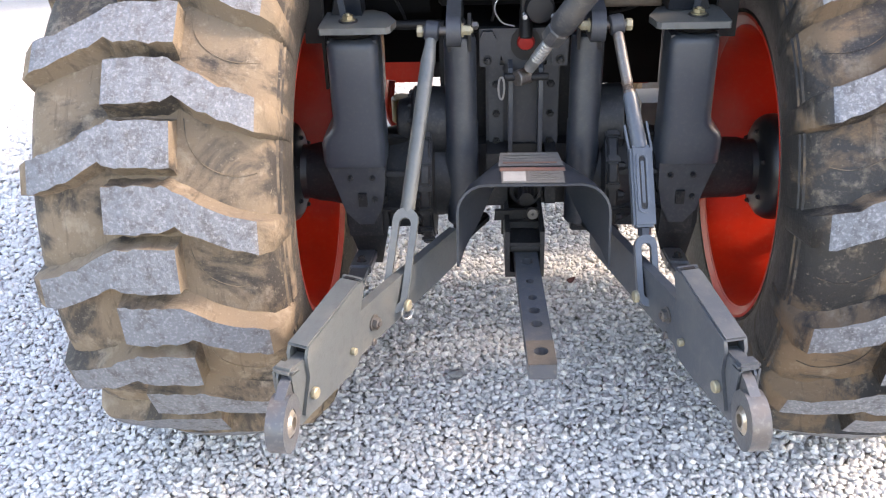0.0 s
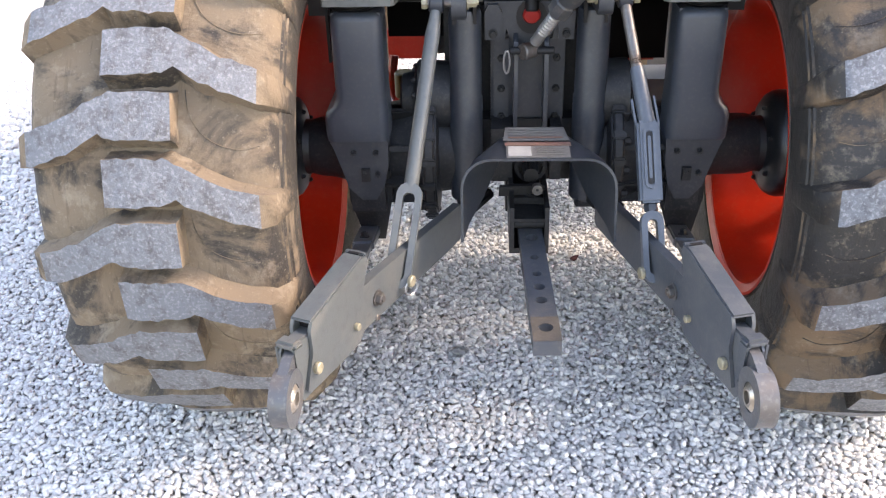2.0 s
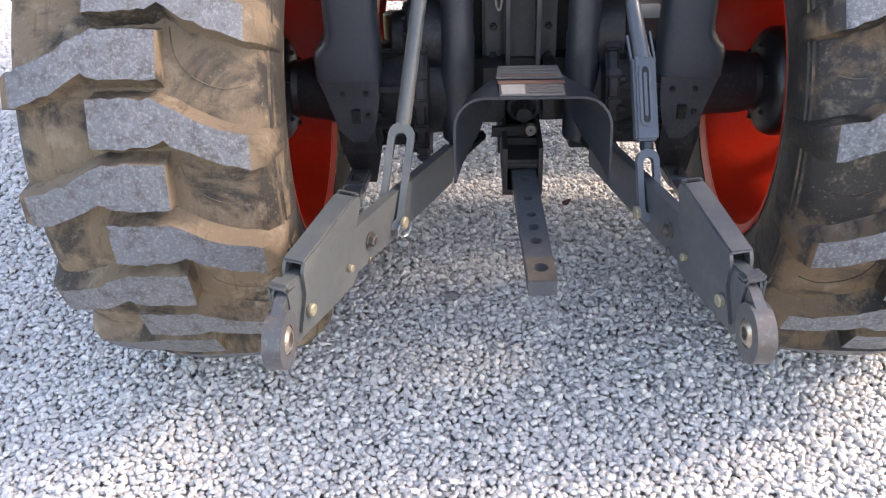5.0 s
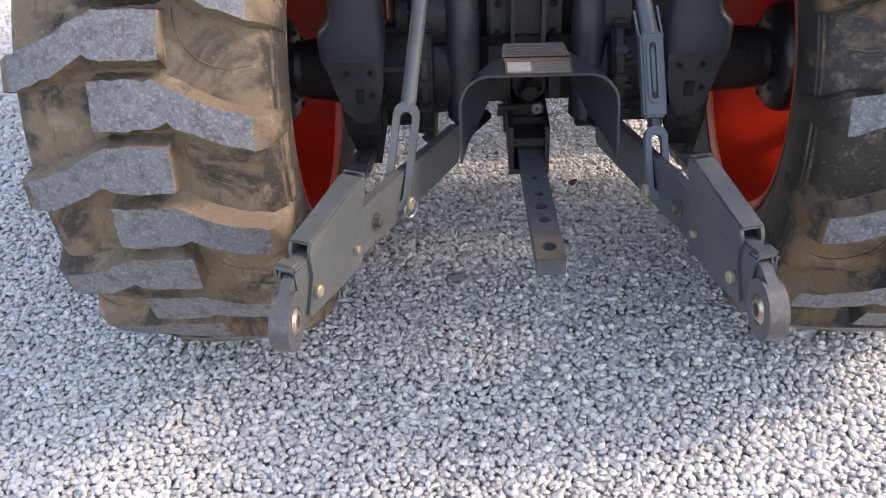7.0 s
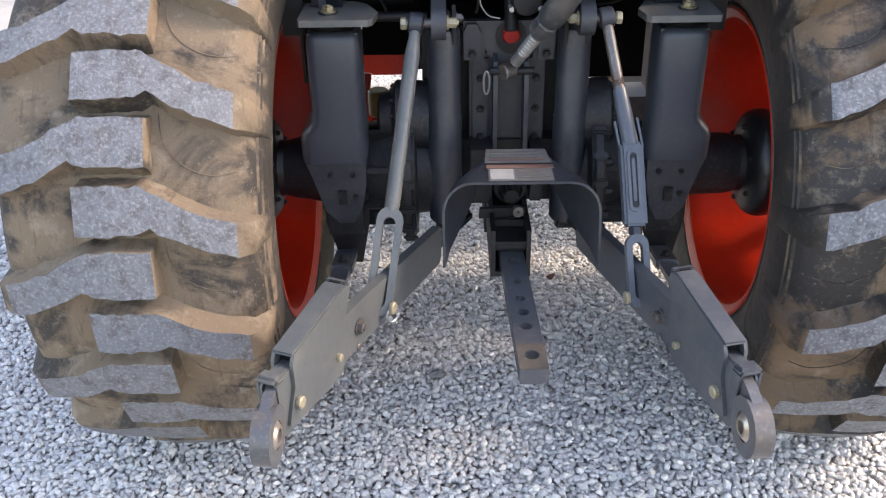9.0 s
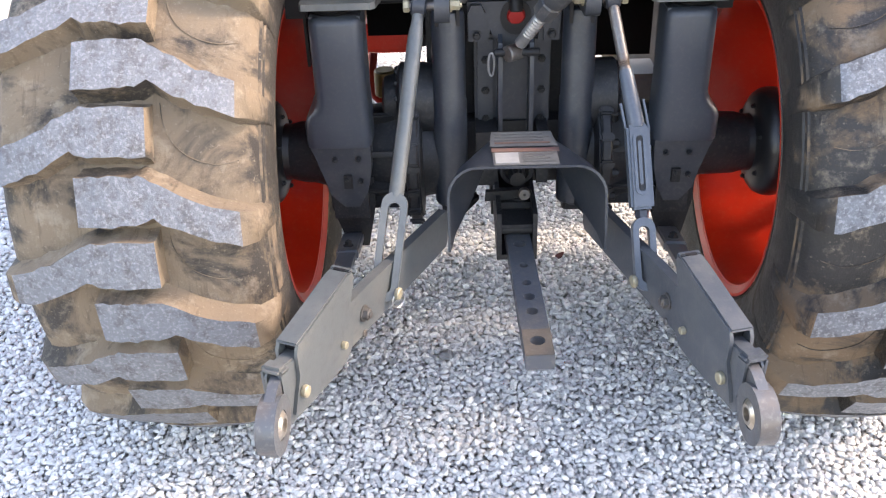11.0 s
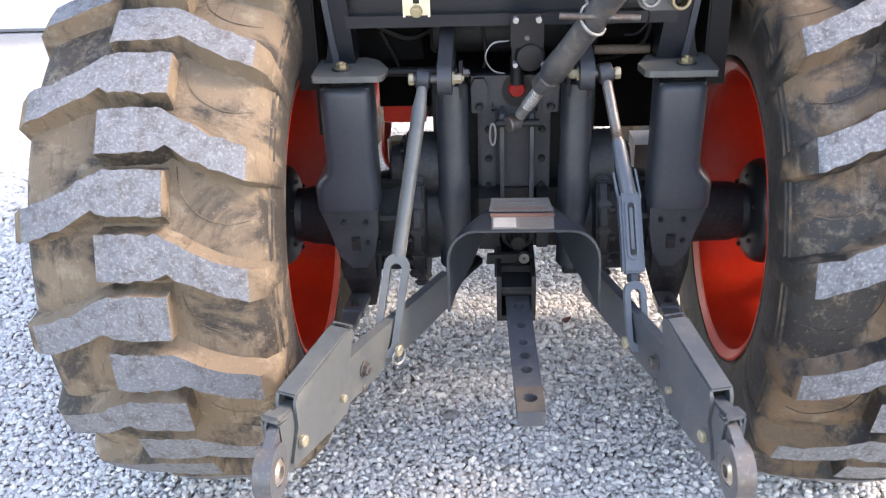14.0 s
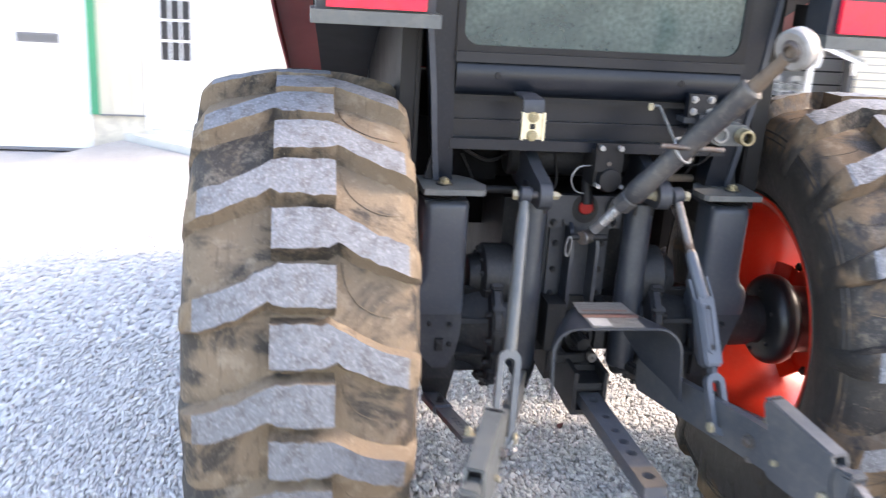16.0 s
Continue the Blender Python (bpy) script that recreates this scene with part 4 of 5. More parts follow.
    y = [-0.10, -0.264, -0.346, -0.409, -0.457, -0.504, -0.596, -0.637]
    s = [-(v + 0.10) for v in y]
    rad = [0, 0.013, 0.009, 0.0095, 0.0115, 0.0115, 0.0135]
    cells, x = [], 0.0
    for k in range(1, 7):
        h = 0.02
        cells += [(x, s[k] - h, 0), (s[k] - h, s[k] + h, rad[k])]
        x = s[k] + h
    cells.append((x, s[7], 0))
    bar = part("drawbar", holed_bar(cells, 0.050, 0.030, m), [DRAW_GREY], tractor, "grey flat steel drawbar with six holes and a rusty end")
    part("worn_end_pad", holed_bar([(s[6] - 0.034, s[6] - 0.016, 0), (s[6] - 0.016, s[6] + 0.016, 0.0135), (s[6] + 0.016, s[7] - 0.001, 0)], 0.0505, 0.0015, m @ Matrix.Translation((0, 0, 0.0162))), [WORN], bar, "brown worn patch")
    bm = box((-0.030, -0.245, 0.452), (-0.020, -0.02, 0.548))
    add_box(bm, (0.044, -0.245, 0.452), (0.053, -0.02, 0.548))
    add_box(bm, (-0.030, -0.245, 0.440), (0.053, -0.05, 0.452))
    add_box(bm, (-0.020, -0.17, 0.520), (0.044, -0.10, 0.535))
    part("shaft_housing", box((-0.034, -0.01, 0.42), (0.057, 0.35, 0.60)), [DARK], tractor, "dark cast shaft housing", 0.02)
    add_box(bm, (-0.020, -0.238, 0.512), (0.044, -0.172, 0.519))
    hanger = part("drawbar_hanger", bm, [DUSTY_CAST], tractor, "", 0.003)
    part("hanger_roller", rod((-0.020, -0.225, 0.502), (0.044, -0.225, 0.502), 0.010), [DARK], hanger)
    part("hanger_pin", bolt((0.02, -0.15, 0.535), (0.02, -0.15, 0.56), 0.012), [DARK], hanger)


build_drawbar()


# power take-off with its shield and decals
DECAL_BAR = material("light_grey_print", (0.118, 0.116, 0.112), 0.5)


WORN_BOSS = material("worn_plain_steel", (0.10, 0.095, 0.09), 0.5, 0.3, (0.06, 0.05, 0.042), 40, 0.6, (0.15, 0.14, 0.13), 140, 0.4, 0.1, 200)


def build_shield():
    c = 0.022
    rows = []
    for y, half, z in ((-0.188, 0.072, 0.702), (-0.25, 0.085, 0.703), (-0.31, 0.10, 0.704), (-0.354, 0.10, 0.706)):
        flare = (y + 0.188) / -0.177
        w, r = 0.075 + 0.072 * min(1, flare * 1.25), 0.055
        low = 0.63 - 0.0 * flare if y > -0.2 else 0.60 - 0.055 * flare
        pts = [(-w, low)]
        for k in range(7):
            a = math.pi / 2 * k / 6
            pts.append((-w + r - r * math.cos(a), z - r + r * math.sin(a)))
        pts += [(-x, q) for x, q in pts[::-1]]
        rows.append([(c + x, y - (0.035 * (z - q) / 0.15 if y < -0.3 else 0.0), q) for x, q in pts])
    sh = part("power_takeoff_shield", sheet(rows, 0.005), [GREY], tractor, "bent slate grey sheet-metal shaft shield with worn decals")
    part("warning_decal", sheet([[(-0.040, -0.350, 0.7095), (0.082, -0.350, 0.7095)], [(-0.040, -0.282, 0.7085), (0.082, -0.282, 0.7085)]], 0.001), [DECAL_GREY], sh, "worn grey warning decal")
    part("decal_band", sheet([[(-0.042, -0.296, 0.7105), (0.086, -0.296, 0.7105)], [(-0.042, -0.279, 0.7102), (0.086, -0.279, 0.7102)]], 0.001), [DECAL_RED], sh, "faded red band")
    part("decal_picture", sheet([[(-0.036, -0.346, 0.7112), (0.008, -0.346, 0.7112)], [(-0.036, -0.300, 0.7108), (0.008, -0.300, 0.7108)]], 0.001), [PAPER], sh, "white picture panel")
    part("upper_decal", sheet([[(-0.045, -0.268, 0.7092), (0.085, -0.268, 0.7092)], [(-0.040, -0.198, 0.7082), (0.078, -0.198, 0.7082)]], 0.001), [DECAL_GREY], sh, "grey decal with faded lines")
    for k in range(4):
        y = -0.258 + 0.014 * k
        part("writing_bar", box((-0.035, y, 0.7105), (0.072 - 0.012 * (k % 2), y + 0.005, 0.7115)), [DECAL_BAR if k else DECAL_RED], sh)
    for k in range(4):
        y = -0.340 + 0.010 * k
        part("writing_bar", box((0.016, y, 0.7125), (0.076 - 0.01 * (k % 3), y + 0.003, 0.7132)), [DECAL_BAR], sh)
    bm = add_lathe(bmesh.new(), [(0, 0), (0, 0.045), (0.03, 0.045), (0.035, 0.032), (0.06, 0.030), (0.06, 0)], along((c - 0.004, -0.03, 0.576), (c - 0.004, -0.3, 0.576)), 28)
    gear = part("shaft_seal", bm, [DARK], tractor)
    bm = bmesh.new()
    n = 24
    ring = []
    ma = along((c - 0.004, -0.08, 0.576), (c - 0.004, -0.3, 0.576))
    for x in (0, 0.065):
        ring.append([bm.verts.new(ma @ Vector((x, (0.0175 - 0.003 * (k % 2)) * math.cos(2 * math.pi * k / n), (0.0175 - 0.003 * (k % 2)) * math.sin(2 * math.pi * k / n)))) for k in range(n)])
    for k in range(n):
        bm.faces.new((ring[0][k], ring[0][(k + 1) % n], ring[1][(k + 1) % n], ring[1][k]))
    bm.faces.new(ring[1])
    bm.faces.new(ring[0][::-1])
    part("splined_shaft", bm, [DARK], gear)
    part("shield_bracket", box((-0.068, -0.10, 0.541), (-0.022, -0.02, 0.665)), [DARK], gear, "", 0.012)
    part("shield_bracket", box((0.060, -0.10, 0.545), (0.084, -0.02, 0.665)), [DARK], gear, "", 0.008)
    part("seal_ring", add_lathe(bmesh.new(), [(0, 0.027), (0, 0.036), (0.006, 0.037), (0.010, 0.034), (0.010, 0.027), (0, 0.027)], along((c - 0.004, -0.093, 0.576), (c - 0.004, -0.3, 0.576)), 32), [DARK], gear)
    boss = part("latch_boss", add_lathe(bmesh.new(), [(0, 0), (0, 0.0115), (0.014, 0.0125), (0.018, 0.011), (0.018, 0)], along((0.030, -0.165, 0.556), (0.030, -0.30, 0.575)), 24), [WORN_BOSS], gear, "dull steel boss")
    part("boss_hole", rod((0.030, -0.180, 0.5583), (0.030, -0.1835, 0.5588), 0.003), [BLACK], boss)
    part("latch_plate", slab([(-0.052, 0.534), (-0.050, 0.556), (0.045, 0.560), (0.050, 0.540)], 0.012, Matrix.Translation((0, -0.155, 0))), [DARK], gear, "", 0.003)


build_shield()


# top link bracket on the housing
def build_bracket():
    c = 0.006
    bm = slab([(-0.088, 0.845), (-0.088, 0.925), (0.096, 0.925), (0.096, 0.845), (0.055, 0.845)] + [(0.008 + 0.05 * math.cos(a), 0.868 - 0.03 * math.sin(a)) for a in (math.pi * k / 8 for k in range(9))] + [(-0.045, 0.845)], 0.02, Matrix.Translation((c, -0.035, 0)))
    br = part("top_link_bracket", bm, [GREY], tractor, "slate grey cast bracket", 0.004)
    part("bracket_block", box((c - 0.075, -0.02, 0.64), (c + 0.085, 0.04, 0.85)), [GREY], br, "", 0.008)
    for x in (-0.022, 0.042):
        part("bracket_fin", slab([(-0.02, 0.66), (-0.012, 0.64), (0.05, 0.64), (0.05, 0.862), (0.02, 0.862), (-0.004, 0.845), (-0.02, 0.80)], 0.009, Matrix.Translation((c + x, -0.06, 0)) @ Matrix.Rotation(math.pi / 2, 4, "Z")), [GREY], br, "", 0.002)
    for sx in (-0.052, 0.066):
        for z in (0.668, 0.732, 0.80):
            part("bracket_bolt", bolt((c + sx, -0.02, z), (c + sx, -0.040, z), 0.0085), [DARK], br)
        part("bracket_rail", box((c + sx - 0.016, -0.03, 0.645), (c + sx + 0.016, -0.018, 0.842)), [GREY], br, "", 0.003)
    part("bracket_mouth", slab([(0.010 + x, 0.893 + z) for x, z in [(0.032 * math.cos(t), 0.036 * math.sin(t)) for t in (2 * math.pi * k / 20 for k in range(20))]], 0.004, Matrix.Translation((0.006, -0.0462, 0))), [BLACK], br)
    for x in (-0.070, 0.082):
        part("bracket_ear", slab([(x - 0.016, 0.848), (x - 0.018, 0.905), (x - 0.010, 0.922), (x + 0.010, 0.922), (x + 0.018, 0.905), (x + 0.016, 0.848)], 0.016, Matrix.Translation((c, -0.052, 0))), [GREY], br, "", 0.005)
        part("ear_bolt", bolt((c + x, -0.060, 0.862), (c + x, -0.074, 0.862), 0.0075), [DUSTY_CAST], br)
    part("shaft_cap", add_lathe(bmesh.new(), [(0, 0), (0, 0.017), (0.010, 0.019), (0.015, 0.015), (0.016, 0)], along((0.016, -0.045, 0.900), (0.016, -0.09, 0.890)), 18), [FENDER_RED], br, "small red plastic plug")
    part("cap_neck", rod((0.016, -0.055, 0.905), (0.016, -0.035, 0.965), 0.014), [BLACK], br)
    # draft pin with a ring clip
    pin = part("top_link_pin", rod((c - 0.036, -0.095, 0.836), (c + 0.056, -0.095, 0.836), 0.008), [DARK], tractor, "plated steel hitch pin")
    ringpts = [(-0.036 + 0.006 * math.sin(a), -0.108 - 0.006 * math.cos(a), 0.816 + 0.026 * math.cos(a)) for a in (2 * math.pi * k / 12 for k in range(13))]
    part("clip_ring", pipe(ringpts, 0.0022), [BRIGHT], pin)
    # control valve in front of the cab's lower lip
    v = part("control_valve", box((0.004, -0.115, 0.965), (0.066, -0.03, 1.05)), [BLACK], tractor, "black control valve block with plated bolts", 0.006)
    part("valve_plate", box((0.001, -0.128, 1.005), (0.067, -0.115, 1.072)), [BLACK], v, "", 0.003)
    for x, z in ((0.011, 1.062), (0.056, 1.062), (0.010, 0.972), (0.066, 0.972)):
        part("valve_bolt", rod((x, -0.115 if z < 1.0 else -0.126, z), (x, -0.142, z), 0.0065 if z > 1.05 else 0.005, seg=12), [BRIGHT], v)
    part("valve_cap", add_lathe(bmesh.new(), [(0, 0), (0, 0.030), (0.010, 0.031), (0.022, 0.026), (0.026, 0)], along((0.040, -0.112, 0.985), (0.040, -0.2, 0.985)), 24), [BLACK], v, "round black valve cap")
    part("valve_hole", rod((0.034, -0.1275, 1.024), (0.034, -0.131, 1.024), 0.0052, seg=12), [STEEL], v)
    part("return_hose", pipe([(-0.002, -0.11, 1.015), (-0.035, -0.12, 1.012), (-0.05, -0.12, 0.985), (-0.035, -0.11, 0.955), (-0.01, -0.1, 0.945)], 0.0016), [BRIGHT], v)


build_bracket()


TUBE = material("dusty_tube_paint", (0.030, 0.032, 0.036), 0.5, 0.0, (0.085, 0.075, 0.062), 9, 0.6, (0.13, 0.12, 0.105), 60, 0.35, 0.08, 200)


def build_top_link():
    a, b = Vector((0.009, -0.095, 0.836)), Vector((0.280, -0.426, 1.328))
    m = along(a, b)
    L = (b - a).length
    t = part("top_link", add_lathe(bmesh.new(), [(0.165, 0), (0.165, 0.022), (0.175, 0.026), (0.22, 0.026), (0.225, 0.0245), (0.50, 0.0245), (0.505, 0.026), (0.535, 0.026), (0.54, 0.02), (0.54, 0)], m, 24), [TUBE], tractor, "dusty grey tubular adjustable top link with threaded ends")
    part("lower_thread", add_lathe(bmesh.new(), [(0.03, 0), (0.03, 0.012)] + [(0.06 + 0.004 * k, 0.012 + 0.0016 * (k % 2)) for k in range(27)] + [(0.168, 0)], m, 16), [BRIGHT], t, "bright threaded steel end")
    part("lower_eye", rod(m @ Vector((0, -0.018, 0)), m @ Vector((0, 0.018, 0)), 0.017), [STEEL], t)
    part("lock_collar", add_lathe(bmesh.new(), [(0.125, 0), (0.125, 0.02), (0.13, 0.024), (0.16, 0.024), (0.165, 0.02), (0.165, 0)], m, 8), [TUBE], t)
    part("upper_neck", add_lathe(bmesh.new(), [(0.53, 0), (0.53, 0.0165), (L - 0.04, 0.0145), (L - 0.03, 0.018), (L, 0.018), (L, 0)], m, 18), [RUST], t, "rust-stained steel neck")
    ax = m @ Matrix.Translation((L, 0, 0)) @ Matrix.Rotation(radians(72), 4, "Z")
    e = part("upper_eye", add_lathe(bmesh.new(), [(-0.019, 0.022), (-0.019, 0.036), (-0.013, 0.042), (0.013, 0.042), (0.019, 0.036), (0.019, 0.022), (-0.019, 0.022)], ax, 28), [PALE_STEEL], t, "large pale worn steel eye")
    part("ball", add_lathe(bmesh.new(), [(-0.026, 0.0125), (-0.026, 0.017), (-0.016, 0.025), (0.0, 0.0265), (0.016, 0.024), (0.026, 0.017), (0.026, 0.0125), (-0.026, 0.0125)], ax, 20), [STEEL], e)
    p = m @ Vector((0.33, 0, 0))
    rm = m @ Matrix.Translation((0.335, 0, 0))
    rp = [rm @ Vector((0.008 * math.sin(a), 0.028 * math.cos(a), 0.028 * math.sin(a))) for a in (2 * math.pi * k / 16 for k in range(15))]
    part("retaining_ring", pipe(rp, 0.003), [BRIGHT], t)
    part("turning_bar", rod(p + Vector((-0.062, -0.030, 0.018)), p + Vector((0.082, -0.030, 0.012)), 0.006), [STEEL], t)
    hook = pipe([(0.105, -0.17, 1.166), (0.118, -0.17, 1.168), (0.125, -0.18, 1.155), (0.142, -0.22, 1.105), (0.148, -0.24, 1.08)], 0.003)
    part("stay_hook", hook, [ARM_GREY], t, "thin bent rod hook")
    part("hook_knob", rod((0.100, -0.17, 1.158), (0.100, -0.17, 1.174), 0.006), [ZINC_DULL], t)


build_top_link()


# ---------------------------------------------------------------- cab, fenders and lamps
def build_cab():
    for side in (-1, 1):
        foot = ((0.964, 0.322, 0.364, -0.072), (1.04, 0.326, 0.372, -0.080), (1.18, 0.334, 0.384, -0.095)) if side < 0 else ((0.964, 0.301, 0.360, -0.072), (1.04, 0.310, 0.370, -0.080), (1.18, 0.325, 0.386, -0.095))
        rows = [(z, side * xi, side * xo, y) for z, xi, xo, y in foot + ((1.40, 0.338, 0.408, -0.100), (1.9, 0.35, 0.42, -0.100), (2.3, 0.37, 0.44, -0.100))]
        bm = bmesh.new()
        rings = []
        for z, xi, xo, y0 in rows:
            rings.append([bm.verts.new((x, y, z)) for x, y in ((xi, y0), (xo, y0), (xo, -0.01), (xi, -0.01))])
        for a, b in zip(rings, rings[1:]):
            for k in range(4):
                bm.faces.new((a[k], a[(k + 1) % 4], b[(k + 1) % 4], b[k]))
        bm.faces.new(rings[0])
        bm.faces.new(rings[-1][::-1])
        post = part("cab_post", bm, [CAB_GREY], tractor, "slate grey steel cab post", 0.008)
        part("post_flange", sheet([[(x - side * 0.010, y - 0.003, z), (x + side * 0.003, y - 0.003, z)] for z, _, x, y in rows], 0.004), [POST_GREY_LIT], post, "lighter folded edge")
        part("post_gusset", slab([(side * (0.361 + x), z) for x, z in ((0, 0.964), (0.026, 0.964), (0.020, 0.985), (0.010, 1.035), (0.004, 1.045))], 0.006, Matrix.Translation((0, -0.060, 0))), [CAB_GREY], post)
        bm = bmesh.new()
        add_box(bm, (min(side * 0.31, side * 0.45), 0.9, 0.98), (max(side * 0.31, side * 0.45), 0.98, 2.3))
        part("cab_front_post", bm, [CAB_GREY], tractor, "", 0.008)
    panel = part("rear_panel", box((-0.335, -0.055, 1.062), (0.335, -0.03, 1.152)), [CAB_GREY], tractor, "slate grey sheet-metal rear cab panel")
    part("lower_lip", box((-0.335, -0.085, 1.040), (0.335, -0.03, 1.064)), [CAB_GREY], panel, "", 0.004)
    part("panel_fold", box((-0.334, -0.066, 1.100), (0.334, -0.0553, 1.106)), [CAB_GREY], panel, "", 0.002)
    beam = [[(-0.333, y, z), (0.333, y, z)] for y, z in ((-0.060, 1.163), (-0.076, 1.165), (-0.089, 1.171), (-0.099, 1.181), (-0.105, 1.194), (-0.107, 1.208), (-0.106, 1.220), (-0.103, 1.232), (-0.099, 1.240))]
    part("upper_beam", sheet(beam, 0.005), [CAB_GREY], panel, "rounded slate grey pressed beam")
    part("beam_step", box((-0.335, -0.08, 1.150), (0.335, -0.03, 1.166)), [DARK], panel, "", 0.004)
    part("sill_rail", box((-0.337, -0.112, 1.240), (0.337, -0.03, 1.262)), [CAB_GREY], panel, "", 0.006)
    for x in (-0.24, 0.19):
        part("panel_plug", rod((x, -0.100, 1.212), (x, -0.111, 1.212), 0.008), [BLACK], panel)
    win = part("rear_window", box((-0.322, -0.100, 1.270), (0.322, -0.094, 2.20)), [CABGLASS], tractor, "dusty green-tinted rear window glass with dark reflections painted in")
    bm = bmesh.new()
    add_box(bm, (-0.337, -0.104, 1.262), (0.337, -0.09, 1.276))
    part("window_seal", bm, [BLACK], win, "", 0.003)
    for k in (-1, 1):
        arc = [(k * (0.285 + 0.036 * math.sin(a)), 1.312 - 0.036 * math.cos(a)) for a in (math.pi * j / 16 for j in range(9))]
        part("seal_corner", slab([(k * 0.337, 1.274)] + arc + [(k * 0.337, 1.312)], 0.012, Matrix.Translation((0, -0.0995, 0))), [BLACK], win)
        part("seal_side", box((min(k * 0.321, k * 0.337), -0.1055, 1.312), (max(k * 0.321, k * 0.337), -0.0935, 2.2)), [BLACK], win)
    part("window_divider", box((-0.012, -0.09, 1.27), (0.012, -0.07, 2.2)), [BLACK], win)
    # Near-black boxes and sheets added so the space under the cab reads dark.
    part("cab_floor", box((-0.42, 0.05, 1.045), (0.42, 1.0, 1.09)), [CAVITY_SHADE], tractor, "", 0.01)
    part("cab_skirt", box((-0.42, 0.062, 0.935), (-0.19, 0.080, 1.043)), [CAVITY_SHADE], tractor)
    part("cab_skirt", box((0.20, 0.062, 0.975), (0.42, 0.080, 1.043)), [CAVITY_SHADE], tractor)
    part("cab_belly", box((-0.26, 0.25, 0.86), (0.28, 1.0, 1.05)), [CAVITY_SHADE], tractor, "", 0.01)
    part("fuel_tank", box((-0.32, 0.28, 0.757), (-0.17, 0.95, 0.98)), [CAVITY_SHADE], tractor, "near-black box added to keep the gap under the cab dark", 0.03)
    part("fuel_tank", box((0.185, 0.28, 0.695), (0.36, 0.95, 0.98)), [CAVITY_SHADE], tractor, "near-black box added to keep the gap under the cab dark", 0.03)
    # Added blocker behind the right wheel; keeps sun off the gravel below.
    part("battery_box", box((0.51, 0.70, 0.25), (0.70, 1.36, 0.72)), [BLACK], tractor, "unseen black box added to shade the gravel under the tractor", 0.03)
    part("bulkhead", box((-0.40, 0.96, 0.78), (0.40, 0.995, 1.05)), [CAVITY_SHADE], tractor)
    seat = part("driver_seat", box((-0.23, 0.18, 1.09), (0.23, 0.60, 1.36)), [BLACK], tractor, "black driver seat", 0.04)
    part("seat_back", box((-0.22, 0.10, 1.36), (0.22, 0.20, 1.85)), [BLACK], seat, "", 0.05)
    # Roof stays out of view; its reach is set by the shade it casts.
    roof = part("cab_roof", box((-0.66, -0.16, 2.3), (0.66, 1.55, 2.44)), [CAB_GREY], tractor, "", 0.06)
    for side in (-1, 1):
        part("side_window", box((min(side * 0.445, side * 0.452), 0.02, 1.46), (max(side * 0.445, side * 0.452), 0.9, 2.28)), [CABGLASS], tractor)
    part("windscreen", box((-0.31, 0.94, 1.1), (0.31, 0.946, 2.28)), [CABGLASS], tractor)
    # dark tubes and cables that hang under the cab
    for k, pts in enumerate((((-0.30, 0.02, 1.03), (-0.22, 0.03, 0.99), (-0.15, 0.05, 1.01), (-0.08, 0.06, 1.03)),
                             ((-0.28, 0.05, 1.0), (-0.25, 0.05, 0.94), (-0.24, 0.06, 0.9)), ((0.30, 0.0, 1.06), (0.29, 0.0, 0.99), (0.25, 0.02, 0.95), (0.2, 0.05, 0.93)),
                             ((-0.06, 0.02, 1.04), (-0.05, 0.0, 0.96), (-0.055, 0.0, 0.93)))):
        part("cable", pipe(pts, 0.0035 if k else 0.0045), [BLACK if k != 1 else DARK], tractor)
    part("cross_tube", rod((-0.29, -0.02, 0.93), (-0.155, -0.02, 0.93), 0.010), [BLACK], tractor)
    part("cross_tube", rod((0.18, 0.0, 0.965), (0.30, 0.0, 0.965), 0.010), [RUST], tractor)


CABGLASS = bpy.data.materials.new("dusty_glass_painted_reflection")
CABGLASS.use_nodes = True
cb = CABGLASS.node_tree.nodes["Principled BSDF"]
cb.inputs["Base Color"].default_value = (0.22, 0.32, 0.28, 1)
cb.inputs["Roughness"].default_value = 0.12
cb.inputs["Transmission Weight"].default_value = 0.35
cn = CABGLASS.node_tree.nodes.new("ShaderNodeTexNoise")
cn.inputs["Scale"].default_value, cn.inputs["Detail"].default_value = 90, 8
cr = CABGLASS.node_tree.nodes.new("ShaderNodeMix")
cr.data_type = "RGBA"
cr.inputs["A"].default_value, cr.inputs["B"].default_value = (0.055, 0.09, 0.08, 1), (0.14, 0.19, 0.172, 1)
cc = CABGLASS.node_tree.nodes.new("ShaderNodeTexCoord")
CABGLASS.node_tree.links.new(cc.outputs["Object"], cn.inputs["Vector"])
cm = CABGLASS.node_tree.nodes.new("ShaderNodeMapRange")
cm.inputs["From Min"].default_value, cm.inputs["From Max"].default_value = 0.36, 0.74
CABGLASS.node_tree.links.new(cn.outputs["Fac"], cm.inputs["Value"])
CABGLASS.node_tree.links.new(cm.outputs["Result"], cr.inputs["Factor"])
# Broad darker patches paint the mirrored trees into the glass colour.
cw = CABGLASS.node_tree.nodes.new("ShaderNodeTexNoise")
cw.inputs["Scale"].default_value, cw.inputs["Detail"].default_value = 5, 7
CABGLASS.node_tree.links.new(cc.outputs["Object"], cw.inputs["Vector"])
cv = CABGLASS.node_tree.nodes.new("ShaderNodeMapRange")
cv.inputs["From Min"].default_value, cv.inputs["From Max"].default_value = 0.40, 0.62
CABGLASS.node_tree.links.new(cw.outputs["Fac"], cv.inputs["Value"])
cx = CABGLASS.node_tree.nodes.new("ShaderNodeMix")
cx.data_type = "RGBA"
